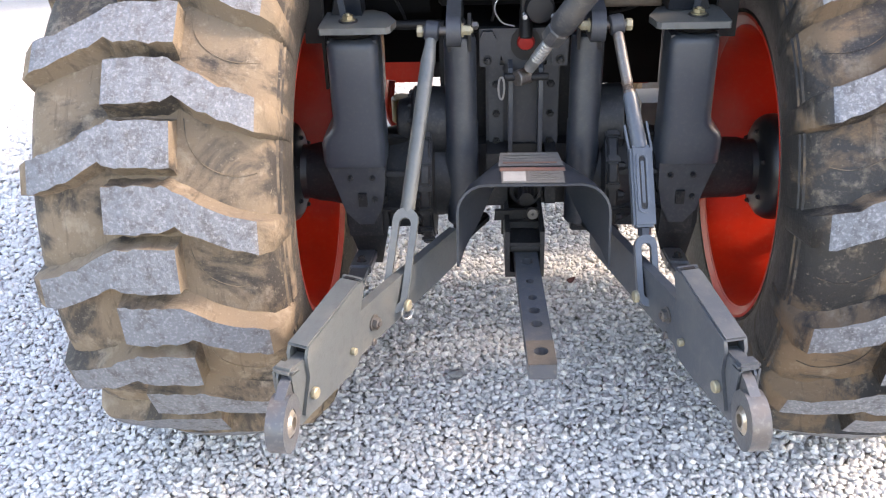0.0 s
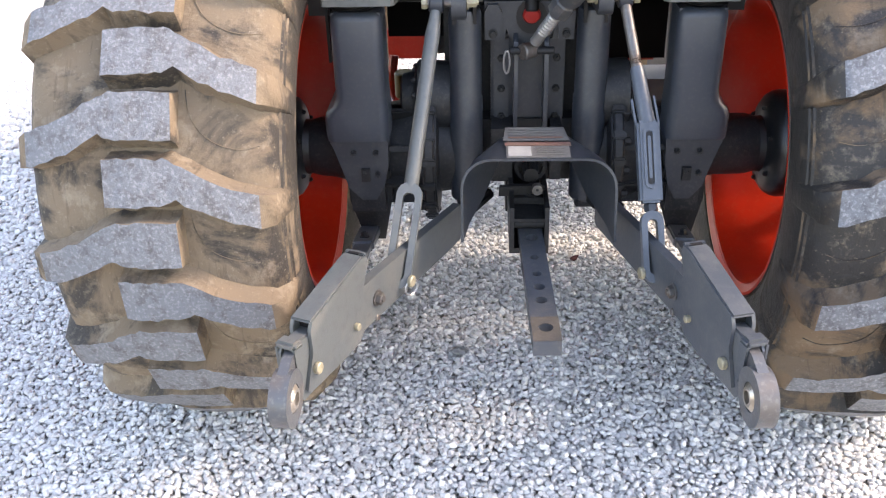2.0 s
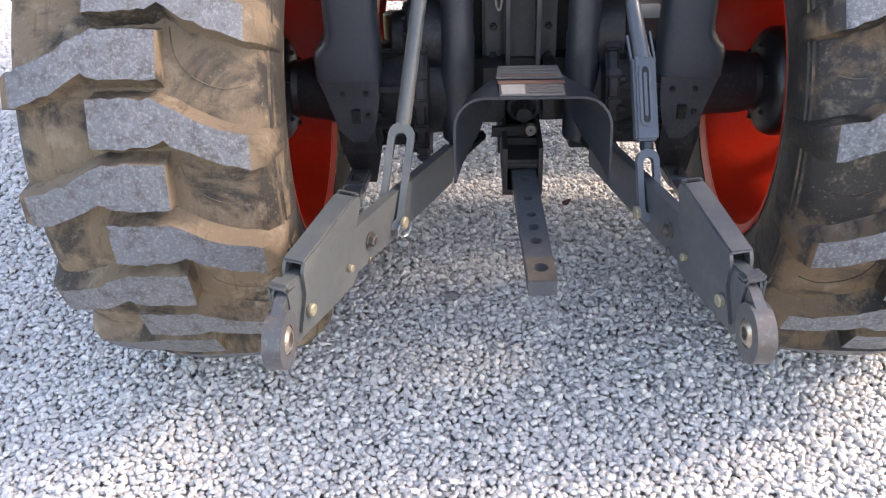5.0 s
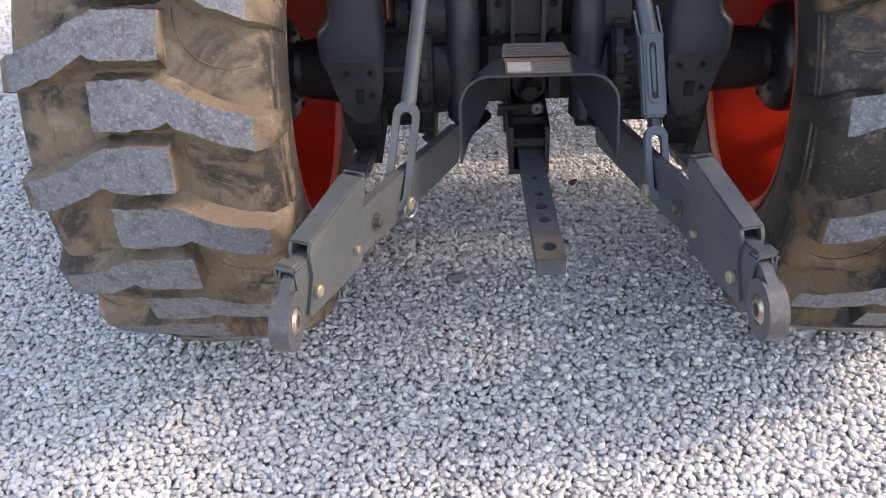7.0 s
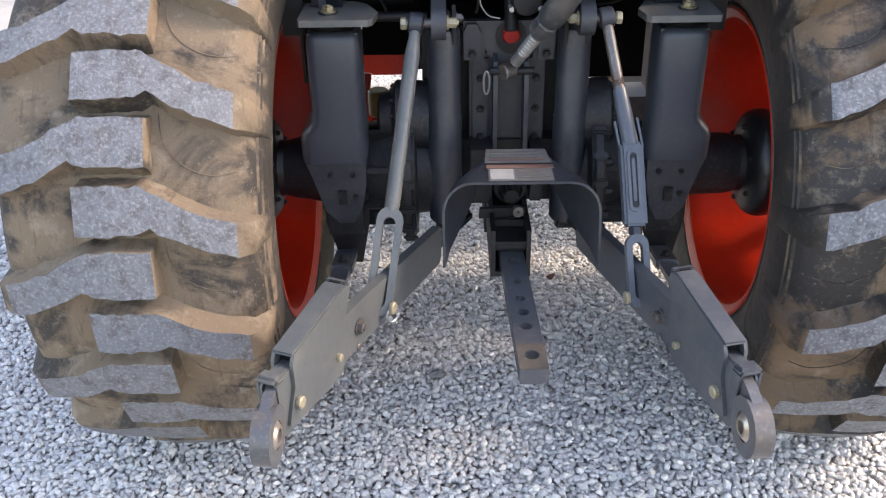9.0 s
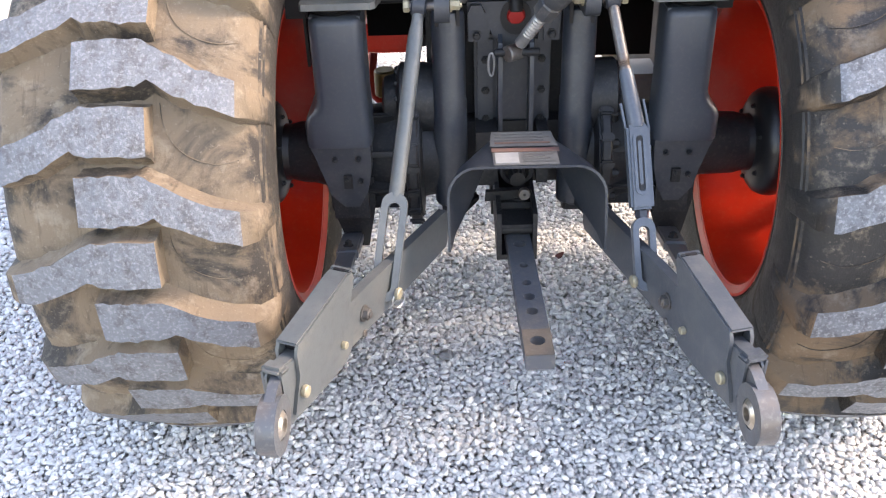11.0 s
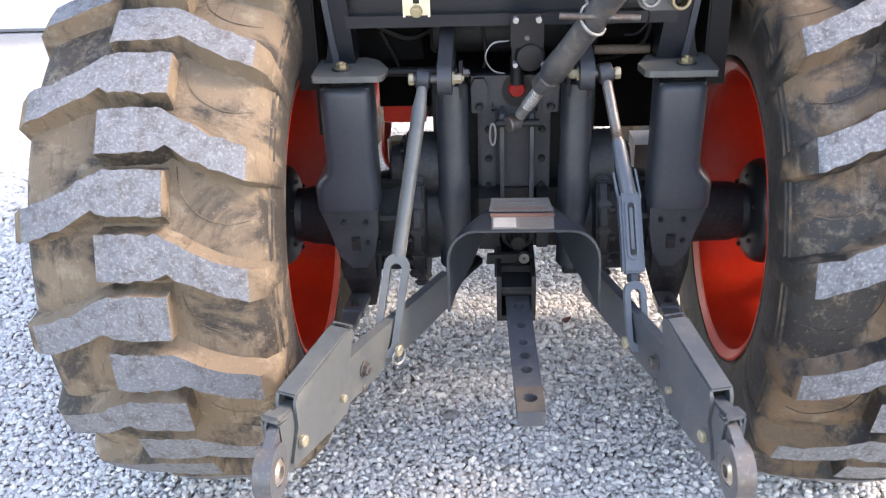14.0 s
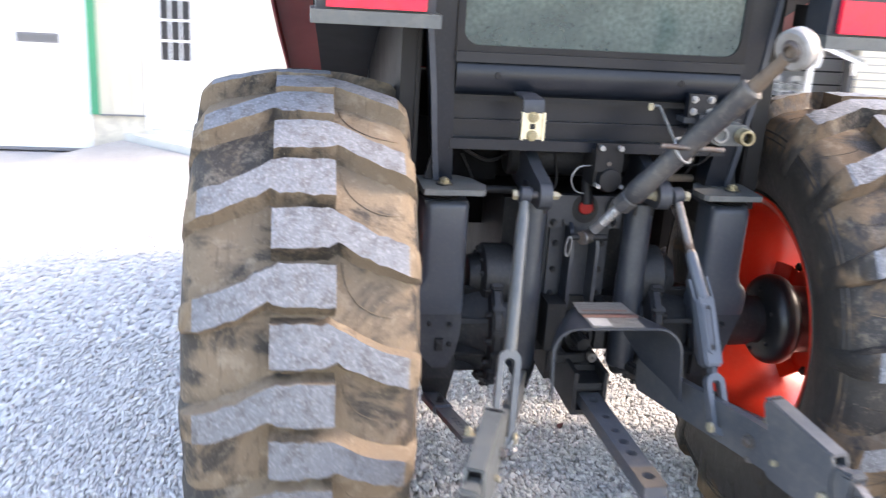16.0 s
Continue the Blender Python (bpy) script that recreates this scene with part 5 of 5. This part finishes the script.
cx.inputs["B"].default_value = (0.045, 0.072, 0.066, 1)
CABGLASS.node_tree.links.new(cv.outputs["Result"], cx.inputs["Factor"])
CABGLASS.node_tree.links.new(cr.outputs["Result"], cx.inputs["A"])
CABGLASS.node_tree.links.new(cx.outputs["Result"], cb.inputs["Base Color"])
build_cab()


def build_fender(side):
    lip, liner, wall = [], [], []
    # the mudguard's run from the rear over the top and down in front: depth, outer edge, height
    run = ((-0.20, 0.640, 1.445), (-0.05, 0.690, 1.445), (0.12, 0.732, 1.425), (0.30, 0.742, 1.352), (0.50, 0.730, 1.262), (0.70, 0.715, 1.175), (0.90, 0.700, 1.085), (1.05, 0.690, 0.99), (1.15, 0.685, 0.87))
    if side > 0:
        run = ((-0.20, 0.640, 1.445), (-0.05, 0.675, 1.440), (0.12, 0.700, 1.400), (0.36, 0.702, 1.300), (0.55, 0.700, 1.205), (0.72, 0.698, 1.085), (0.88, 0.690, 0.96), (1.0, 0.685, 0.84))
    for y, out, z in run:
        lip.append([(side * (out + 0.003), y, z - 0.030), (side * out, y, z), (side * (out - 0.095), y, z + 0.012)])
        liner.append([(side * (out - 0.095), y, z + 0.010), (side * 0.55, y, z + 0.014), (side * 0.38, y, z + 0.012)])
        if y > -0.06:
            wall.append([(side * 0.412, y, z + 0.010), (side * 0.412, y, 0.80)])
    f = part("fender", sheet(liner, 0.006), [BLACK], tractor, "black inner fender liner")
    part("fender_lip", sheet(lip, 0.006), [FENDER_RED], f, "dark red fender edge")
    # Black wall added down from the liner to block light under the cab.
    part("fender_side", sheet(wall, 0.006), [BLACK], f)
    part("inner_panel", box((min(side * 0.405, side * 0.45), -0.045, 0.90), (max(side * 0.405, side * 0.45), 0.88, 1.46)), [BLACK], f, "black cab side panel", 0.01)
    x0, x1 = (0.396, 0.656) if side < 0 else (0.440, 0.690)
    lo, hi = sorted((side * x0, side * x1))
    lamp = part("tail_lamp", box((lo, -0.255, 1.318), (hi, -0.14, 1.345)), [ARM_GREY], tractor, "grey tail lamp tray with red and amber lenses" if side > 0 else "grey tail lamp tray with a red lens", 0.006)
    part("lamp_housing", box((lo + 0.01, -0.235, 1.345), (hi - 0.01, -0.14, 1.43)), [GREY], lamp, "", 0.008)
    mid = lo + (hi - lo) * 0.62
    a, b = (lo + 0.03, mid) if side > 0 else (lo + 0.03, hi - 0.03)
    part("red_lens", box((a, -0.250, 1.350), (b, -0.236, 1.42)), [LENS_RED], lamp, "red lens", 0.004)
    if side > 0:
        part("amber_lens", box((mid, -0.250, 1.350), (hi - 0.02, -0.236, 1.42)), [LENS_AMBER], lamp, "amber lens", 0.004)
    part("lamp_bracket", box((lo + 0.03, -0.14, 1.35), (hi - 0.03, -0.05, 1.40)), [BLACK], lamp)


build_fender(-1)
build_fender(1)


def build_latch():
    """The pale stop plate that hangs from the cab panel over the lift rod."""
    p = part("stop_plate", box((-0.203, -0.212, 1.092), (-0.152, -0.204, 1.148)), [CREAM], tractor, "pale yellow-plated stop plate with two bolts", 0.002)
    for x in (-0.203, -0.156):
        part("plate_flange", box((x, -0.218, 1.090), (x + 0.004, -0.204, 1.150)), [CREAM], p)
    for z in (1.100, 1.140):
        part("plate_bolt", bolt((-0.178, -0.212, z), (-0.178, -0.224, z), 0.009), [ZINC], p)
    part("square_hole", box((-0.184, -0.2135, 1.114), (-0.172, -0.2121, 1.126)), [BLACK], p)
    rows = [[(-0.200, y, z), (-0.155, y, z)] for y, z in ((-0.207, 1.146), (-0.207, 1.166), (-0.204, 1.174), (-0.19, 1.177), (-0.10, 1.176))]
    part("hanger_strap", sheet(rows, 0.005), [GREY], p, "grey bent strap")


CREAM = material("pale_yellow_plating", (0.66, 0.58, 0.4), 0.5, 0.3, (0.55, 0.47, 0.33), 40, 0.5, None, 60, 0.3, 0.05, 150)
build_latch()


def build_couplers():
    b = part("coupler_block", box((0.228, -0.15, 1.095), (0.322, -0.09, 1.148)), [GREY], tractor, "pair of plated hydraulic quick couplers on a grey block", 0.006)
    part("coupler_arm", box((0.20, -0.13, 1.125), (0.34, -0.085, 1.138)), [GREY], b, "", 0.003)
    part("coupler_body", slab([(0.2855 + x, z) for x, z in stadium(-0.050, 0.050, 0.024)], 0.05, Matrix.Translation((0, -0.175, 1.113))), [ARM_GREY], b, "dusty grey coupler casting", 0.006)
    for x, mat, y in ((0.260, PALE_STEEL, -0.207), (0.311, ZINC, -0.232)):
        m = along((x, -0.15, 1.113), (x, -0.3, 1.113))
        d = -0.15 - y
        c = part("coupler", add_lathe(bmesh.new(), [(0, 0.017), (d * 0.3, 0.017), (d * 0.35, 0.0185), (d * 0.7, 0.0185), (d * 0.73, 0.0165), (d * 0.78, 0.0165), (d * 0.8, 0.0185), (d * 0.95, 0.0185), (d, 0.017), (d, 0.0125), (d * 0.6, 0.0115), (d * 0.6, 0.0)], m, 24), [mat], b, "plated coupler sleeve")
        part("coupler_bore", add_lathe(bmesh.new(), [(d * 0.62, 0), (d * 0.62, 0.010), (d * 0.8, 0.007), (d * 0.8, 0)], m, 16), [BLACK if mat is ZINC else STEEL], c)
    for x in (0.26, 0.272):
        part("block_screw", rod((x, -0.16, 1.136), (x, -0.16, 1.154), 0.005), [BRIGHT], b)
    part("tether", pipe([(0.265, -0.15, 1.09), (0.267, -0.15, 1.06), (0.25, -0.13, 1.03), (0.23, -0.1, 1.02)], 0.002), [BLACK], b)


build_couplers()


def build_spool_plate():
    p = part("spool_plate", box((0.208, -0.128, 1.138), (0.272, -0.105, 1.192)), [CAB_GREY], tractor, "dark plate with four plated bolts", 0.003)
    for x in (0.220, 0.260):
        for z in (1.152, 1.180):
            part("plate_bolt", bolt((x, -0.128, z), (x, -0.140, z), 0.0065), [BRIGHT], p)


build_spool_plate()


# front end of the tractor, low parts that show between the posts
def build_front():
    # Rail made wider and lower than needed so the gap beside it stays dark.
    part("frame_rail", box((-0.29, 1.26, 0.40), (0.17, 2.6, 0.78)), [DARK], tractor, "", 0.02)
    hood = part("hood", box((-0.33, 1.05, 0.80), (0.33, 2.75, 1.42)), [FENDER_RED], tractor, "red engine hood", 0.08)
    part("front_axle", rod((-0.62, 2.15, 0.42), (0.62, 2.15, 0.42), 0.06), [DARK], tractor)
    for x in (-0.68, 0.68):
        at = Matrix.Translation((x, 2.15, 0.37))
        w = part("front_tyre", add_lathe(bmesh.new(), [(-0.10, 0.22), (-0.14, 0.28), (-0.14, 0.34), (-0.11, 0.385), (0, 0.395), (0.11, 0.385), (0.14, 0.34), (0.14, 0.28), (0.10, 0.22)], at, 48), [CARCASS_DARK], tractor)
        part("front_rim", add_lathe(bmesh.new(), [(-0.03, 0), (-0.03, 0.16), (-0.10, 0.2), (-0.11, 0.225), (0.11, 0.225), (0.10, 0.2), (0.03, 0.16), (0.03, 0)], at, 36), [RED], w)
    part("loader_frame", box((-0.42, 1.15, 0.418), (-0.27, 1.25, 0.52)), [RED], tractor, "orange-red frame bracket", 0.01)
    part("loader_frame", box((0.36, 0.86, 0.50), (0.44, 0.93, 0.60)), [RED], tractor, "orange-red frame bracket", 0.01)
    part("red_stay", pipe([(-0.345, 0.62, 0.60), (-0.352, 0.6, 0.52), (-0.335, 0.6, 0.47), (-0.30, 0.6, 0.47)], 0.014), [RED], tractor)
    part("filter_can", rod((-0.31, 0.55, 0.50), (-0.31, 0.55, 0.575), 0.03), [YELLOW], tractor, "yellow filter can")
    part("step_box", box((0.36, 0.48, 0.47), (0.43, 0.6, 0.57)), [ARM_GREY], tractor, "", 0.006)


build_front()


# ---------------------------------------------------------------- buildings round the yard
def build_workshop():
    Y, B = 8.6, -0.90
    F = -0.50
    shed = tagged(new("workshop"), "white and cream clad workshop with green trim", "building")
    # cladding of vertical ribbed panels, with the openings left free
    part("wall", box((-2.86, Y, F), (-2.36, Y + 0.2, 3.2)), [SIDING], shed, "cream ribbed metal cladding")
    part("wall", box((-2.36, Y, 1.22), (-1.60, Y + 0.2, 3.2)), [SIDING], shed)
    part("wall", box((-1.60, Y, F), (3.2, Y + 0.2, 3.2)), [SIDING], shed, "cream ribbed metal cladding")
    for x in [-2.74, -2.52] + [-1.42 + 0.23 * k for k in range(20)]:
        part("cladding_rib", box((x, Y - 0.012, F + 0.01), (x + 0.02, Y, 3.2)), [SIDING], shed)
    part("foundation", box((-2.96, Y + 0.02, B - 0.1), (-2.36, Y + 0.2, F - 0.004)), [CONCRETE], shed, "tan block footing")
    part("foundation", box((-1.60, Y + 0.02, B - 0.1), (3.2, Y + 0.2, F - 0.004)), [CONCRETE], shed, "tan block footing")
    part("footing_cap", box((-2.86, Y - 0.02, F - 0.012), (-2.36, Y + 0.02, F + 0.006)), [SLOT], shed)
    part("corner_trim", box((-2.955, Y - 0.03, F), (-2.86, Y + 0.2, 3.2)), [GREEN], shed, "green door trim")
    door = part("garage_door", box((-8.4, Y + 0.03, B), (-2.975, Y + 0.1, 2.4)), [WHITE], shed, "white sectional garage door")
    part("door_jamb", box((-2.973, Y - 0.01, B - 0.05), (-2.957, Y + 0.1, 2.4)), [WHITE], door)
    for k in range(1, 6):
        part("door_seam", box((-8.4, Y + 0.026, B + 0.53 * k), (-2.975, Y + 0.03, B + 0.53 * k + 0.006)), [SEAM], door)
    for k in range(4):
        x = -3.476 - 1.165 * k
        slot = part("door_slot", box((x - 0.225, Y + 0.018, 0.262), (x + 0.225, Y + 0.03, 0.366)), [SLOT], door, "grey slot window", 0.004)
        part("slot_pane", box((x - 0.205, Y + 0.016, 0.280), (x + 0.205, Y + 0.018, 0.348)), [SLOT_PANE], slot)
    part("door_seal", box((-8.4, Y + 0.0, B - 0.03), (-2.975, Y + 0.1, B)), [SLOT], door)
    man = part("entry_door", box((-2.33, Y + 0.05, -0.66), (-1.63, Y + 0.1, 1.20)), [WHITE], shed, "white entry door with a grid of dark panes")
    for a, b in (((-2.36, Y - 0.01, -0.66), (-2.33, Y + 0.12, 1.22)), ((-1.63, Y - 0.01, -0.66), (-1.60, Y + 0.12, 1.22))):
        part("door_jamb", box(a, b), [WHITE], man)
    part("door_joint", box((-2.374, Y - 0.006, F), (-2.361, Y, 1.22)), [SLOT], man)
    part("door_sill", box((-2.36, Y - 0.015, B), (-1.60, Y + 0.1, -0.664)), [STOOP], man)
    for i in range(3):
        for j in range(3):
            x, z = -2.186 + 0.1165 * i, 0.128 + 0.226 * j
            part("pane", box((x, Y + 0.042, z), (x + 0.093, Y + 0.05, z + 0.198)), [PANE], man)
    flat = Matrix.Translation((0, 0, -0.76)) @ Matrix.Rotation(math.pi / 2, 4, "X")
    part("stoop", slab([(-2.61, -(Y + 0.015)), (-1.86, -7.97), (-1.2, -7.4), (-0.5, -7.4), (-0.5, -(Y + 0.015))], 0.10, flat), [STOOP], shed, "pale concrete stoop slab", 0.006)
    part("eave", box((-8.5, Y - 0.35, 3.2), (3.3, Y + 0.3, 3.34)), [WHITE], shed, "", 0.01)
    rows = [[(-8.6, Y - 0.4, 3.34), (3.4, Y - 0.4, 3.34)], [(-8.6, Y + 2.4, 4.2), (3.4, Y + 2.4, 4.2)], [(-8.6, Y + 5, 3.34), (3.4, Y + 5, 3.34)]]
    part("roof", sheet(rows, 0.06), [ROOF], shed)
    part("side_wall", box((3.2, Y, B - 0.4), (3.35, Y + 4.9, 3.3)), [SIDING], shed)
    part("side_wall", box((-8.55, Y, B - 0.4), (-8.4, Y + 4.9, 3.3)), [SIDING], shed)
    part("back_wall", box((-8.55, Y + 4.7, B - 0.4), (3.35, Y + 4.9, 3.3)), [SIDING], shed)


def build_bank():
    """Gravel raked up to the edge of the stoop."""
    rows = [[(-2.63, 8.592, -0.79), (-1.87, 7.95, -0.79), (-1.21, 7.38, -0.79), (-0.5, 7.38, -0.79)]]
    for d, drop in ((0.5, 0.02), (1.2, 0.06), (2.2, 0.2)):
        rows.append([(x - 0.6 * d, y - 0.7 * d, max(-0.79 - drop, ground_z(x, y - 0.7 * d) - 0.04)) for x, y, z in rows[0]])
    tagged(new("gravel_bank", finish(sheet(rows, 0.01), "gravel_bank", [GROUND])), "pale gravel raked up to a stoop", "gravel", kind="structure")


SEAM = material("door_joint_grey", (0.55, 0.55, 0.55), 0.6)
SLOT_PANE = material("dull_slot_pane", (0.12, 0.12, 0.125), 0.35)
STOOP = material("pale_concrete", (0.55, 0.54, 0.5), 0.9, 0.0, (0.45, 0.44, 0.41), 4, 0.6, (0.35, 0.34, 0.32), 60, 0.3, 0.3, 60)
build_workshop()
build_bank()


# The grey and its darker patches are a reflection painted into the pane.
HOUSE_PANE = material("pane_painted_reflection", (0.16, 0.18, 0.18), 0.1, 0.0, (0.07, 0.09, 0.08), 1.2, 0.7, None, 1, 0, 0.0, 1)


def build_house():
    Y, B = 14.0, -1.45
    h = tagged(new("house"), "white and cream sided house with a covered porch", "house")
    spans = ((5.50, 5.76, -0.66, 0.45), (6.40, 6.66, -0.68, 0.45), (6.79, 7.02, -0.66, 0.45))
    # the wall is pieced together round its window openings
    xs = [4.2] + [v for a, b, *_ in spans for v in (a, b)] + [7.88]
    for k in range(0, len(xs), 2):
        part("wall", box((xs[k], Y, B), (xs[k + 1], Y + 0.2, 1.6)), [SIDING], h, "cream siding")
    for x0, x1, z0, z1 in spans:
        part("wall", box((x0, Y, B), (x1, Y + 0.2, z0)), [SIDING], h)
        part("wall", box((x0, Y, z1), (x1, Y + 0.2, 1.6)), [SIDING], h)
        w = part("window", box((x0, Y + 0.12, z0), (x1, Y + 0.14, z1)), [HOUSE_PANE], h, "white framed dark window")
        part("frame_bar", box((x0, Y - 0.02, -0.255), (x1, Y + 0.12, -0.195)), [WHITE], w)
        for x in (x0 - 0.05, x1 - 0.02):
            part("frame_post", box((x, Y - 0.03, z0 - 0.05), (x + 0.07, Y + 0.11, z1)), [WHITE], w)
        part("window_sill", box((x0 - 0.06, Y - 0.05, z0 - 0.06), (x1 + 0.06, Y - 0.002, z0)), [WHITE], w)
    part("pilaster", box((6.67, Y - 0.06, B), (6.77, Y - 0.002, 1.5)), [WHITE], h)
    part("pilaster", box((7.06, Y - 0.04, B), (7.12, Y - 0.002, 1.5)), [WHITE], h)
    part("downspout", box((7.34, Y - 0.07, B), (7.46, Y - 0.002, 0.08)), [SPOUT], h, "grey downspout")
    part("corner_board", box((7.80, Y - 0.03, B), (7.90, Y + 0.2, 1.5)), [WHITE], h)
    porch = part("porch_wall", box((7.9, Y + 1.6, B), (14.0, Y + 1.8, 1.6)), [JOINT], h, "grey lap siding in the porch shade")
    for k in range(11):
        part("lap_board", box((7.97, Y + 1.585, B + 0.27 * k), (11.6, Y + 1.6, B + 0.27 * k + 0.235)), [LAP], porch)
    part("gable_wall", slab([(7.9, 0.64), (9.66, 0.06), (9.66, 1.6), (7.9, 1.6)], 0.03, Matrix.Translation((0, Y + 1.55, 0))), [WHITE], h, "white wall over the porch roof")
    part("porch_side", box((7.88, Y + 0.2, B), (7.96, Y + 1.6, 1.5)), [LAP], h)
    part("porch_floor", box((7.9, Y - 0.2, B), (9.5, Y + 1.6, -0.98)), [STOOP], h)
    part("porch_post", box((8.66, Y - 0.16, -0.98), (8.74, Y - 0.06, 0.14)), [WHITE], h, "white porch post", 0.01)
    part("post_bracket", slab([(-0.03, 0.10), (-0.03, 0.0), (0.03, -0.24), (0.06, -0.24), (0.12, 0.0), (0.12, 0.10)], 0.06, Matrix.Translation((8.73, Y - 0.2, 0.10))), [WHITE], h)
    part("porch_roof", sheet([[(7.9, Y - 0.4, 0.60), (9.58, Y - 0.4, 0.03)], [(7.9, Y + 1.6, 0.60), (9.58, Y + 1.6, 0.03)]], 0.06), [ROOF], h, "grey porch roof")
    part("fascia", sheet([[(7.9, Y - 0.44, 0.56), (9.58, Y - 0.44, -0.01)], [(7.9, Y - 0.44, 0.49), (9.58, Y - 0.44, -0.07)]], 0.03), [WHITE], h)
    side = part("side_wing", box((9.66, Y - 0.1, -1.22), (14.5, Y + 0.2, 1.2)), [SIDING], h, "cream lap siding")
    part("wing_base", box((9.66, Y - 0.08, B), (14.5, Y + 0.2, -1.224)), [CONCRETE], h)
    for k in range(17):
        part("lap_board", box((9.62, Y - 0.115, -1.18 + 0.14 * k), (14.5, Y - 0.1, -1.18 + 0.14 * k + 0.022)), [PAPER], side)
    part("corner_post", box((9.54, Y - 0.1, B), (9.62, Y + 0.2, 0.0)), [LAP_DARK], h)
    part("corner_bracket", slab([(-0.06, 0.0), (-0.01, -0.22), (0.02, -0.22), (0.06, 0.0)], 0.06, Matrix.Translation((9.52, Y - 0.2, -0.03))), [WHITE], h)
    part("roof", sheet([[(3.9, Y - 0.4, 1.6), (14.7, Y - 0.4, 1.6)], [(3.9, Y + 3.5, 3.2), (14.7, Y + 3.5, 3.2)], [(3.9, Y + 7.2, 1.6), (14.7, Y + 7.2, 1.6)]], 0.1), [ROOF], h)
    part("end_wall", box((4.2, Y + 0.2, B), (4.4, Y + 6.8, 1.6)), [SIDING], h)
    part("back_wall", box((4.2, Y + 6.8, B), (14.5, Y + 7, 1.6)), [SIDING], h)
    part("end_wall", box((14.3, Y + 0.2, B), (14.5, Y + 6.8, 1.6)), [SIDING], h)


SPOUT = material("grey_downspout", (0.32, 0.32, 0.31), 0.6)
LAP_DARK = material("dark_grey_corner", (0.09, 0.092, 0.097), 0.7)
JOINT = material("dark_siding_joint", (0.04, 0.042, 0.045), 0.8)
LAP = material("grey_lap_siding", (0.40, 0.41, 0.43), 0.7, 0.0, (0.33, 0.34, 0.36), 2, 0.5, None, 60, 0.3, 0.03, 80)
build_house()


def build_chair():
    z0 = -0.98
    c = tagged(new("porch_chair"), "small white moulded plastic chair on the porch", "chair", "porch chairs")
    c.location = (0, 0, 0)
    part("seat", box((0, 0, 0.40), (0.5, 0.5, 0.44)), [WHITE], c, "", 0.01)
    part("backrest", slab([(0, 0.44), (0, 0.78), (0.08, 0.86), (0.42, 0.86), (0.5, 0.78), (0.5, 0.44), (0.4, 0.44), (0.4, 0.7), (0.1, 0.7), (0.1, 0.44)], 0.03, Matrix.Translation((0, 0.49, 0))), [WHITE], c)
    for x in (0.02, 0.44):
        for y in (0.02, 0.44):
            part("leg", box((x, y, 0), (x + 0.04, y + 0.04, 0.40)), [WHITE], c, "", 0.006)
        part("armrest", box((x - 0.02, 0.0, 0.62), (x + 0.05, 0.48, 0.65)), [WHITE], c, "", 0.006)
        part("arm_post", box((x, 0.0, 0.44), (x + 0.03, 0.04, 0.62)), [WHITE], c)
    c.matrix_basis = pose(8.66, 14.75, z0, 0, 0, 20) @ Matrix.Scale(0.62, 4)
    copy_thing(c, pose(9.05, 14.80, z0, 0, 0, 8))


build_chair()


# ---------------------------------------------------------------- single stones on the yard
def build_stones():
    rng = np.random.default_rng(9)
    shapes = []
    for v in stone_shapes(8, rng):
        me = bpy.data.meshes.new("stone")
        me.from_pydata([tuple(p) for p in v], [], [tuple(int(i) for i in f) for f in ICO_F])
        me.materials.append(STONE_ONE)
        for f in me.polygons:
            f.use_smooth = False
        shapes.append(me)
    for k in range(300):
        s = new("stone", shapes[k % 8])
        s.parent = gravel
        r = float(rng.uniform(0.0074, 0.0110))
        x, y = float(rng.uniform(-0.75, 0.85)), float(rng.uniform(-0.95, -0.15))
        s.matrix_basis = pose(x, y, float(rng.uniform(0.001, 0.006)), float(rng.uniform(-20, 20)), float(rng.uniform(-20, 20)), float(rng.uniform(0, 360))) @ Matrix.Diagonal((r, r, r, 1))
    dark = bpy.data.meshes.new("dark_stone")
    v = stone_shapes(1, rng)[0]
    dark.from_pydata([tuple(p) for p in v], [], [tuple(int(i) for i in f) for f in ICO_F])
    dark.materials.append(DARKSTONE)
    for x, y, r in ((-0.151, -0.003, 0.022),):
        s = new("dark_stone", dark)
        s.parent = gravel
        s["label"] = "larger dark grey stone"
        s.matrix_basis = pose(x, y, 0.008, 0, 0, 30) @ Matrix.Diagonal((r * 1.3, r, r * 0.7, 1))

    leaf = bmesh.new()
    rim_pts = [(0.015 * math.cos(a) * (1 + 0.25 * math.cos(3 * a)), 0.010 * math.sin(a) * (1 + 0.2 * math.sin(2 * a))) for a in (2 * math.pi * k / 14 for k in range(14))]
    top = [leaf.verts.new((x, y, 0.004 + 14 * x * x)) for x, y in rim_pts]
    low = [leaf.verts.new((x, y, 0.0025 + 14 * x * x)) for x, y in rim_pts]
    leaf.faces.new(top)
    leaf.faces.new(low[::-1])
    for k in range(14):
        leaf.faces.new((top[k], low[k], low[(k + 1) % 14], top[(k + 1) % 14]))
    ob = part("dry_leaf", leaf, [LEAF])
    tagged(ob, "small curled dark reddish-brown dry leaf on the gravel", "leaf")
    ob.matrix_basis = pose(0.184, 0.467, 0.008, 8, -6, 35)


LEAF = material("dry_leaf_brown", (0.085, 0.022, 0.018), 0.8, 0.0, (0.05, 0.02, 0.015), 60, 0.6, None, 60, 0.3, 0.2, 120)
build_stones()
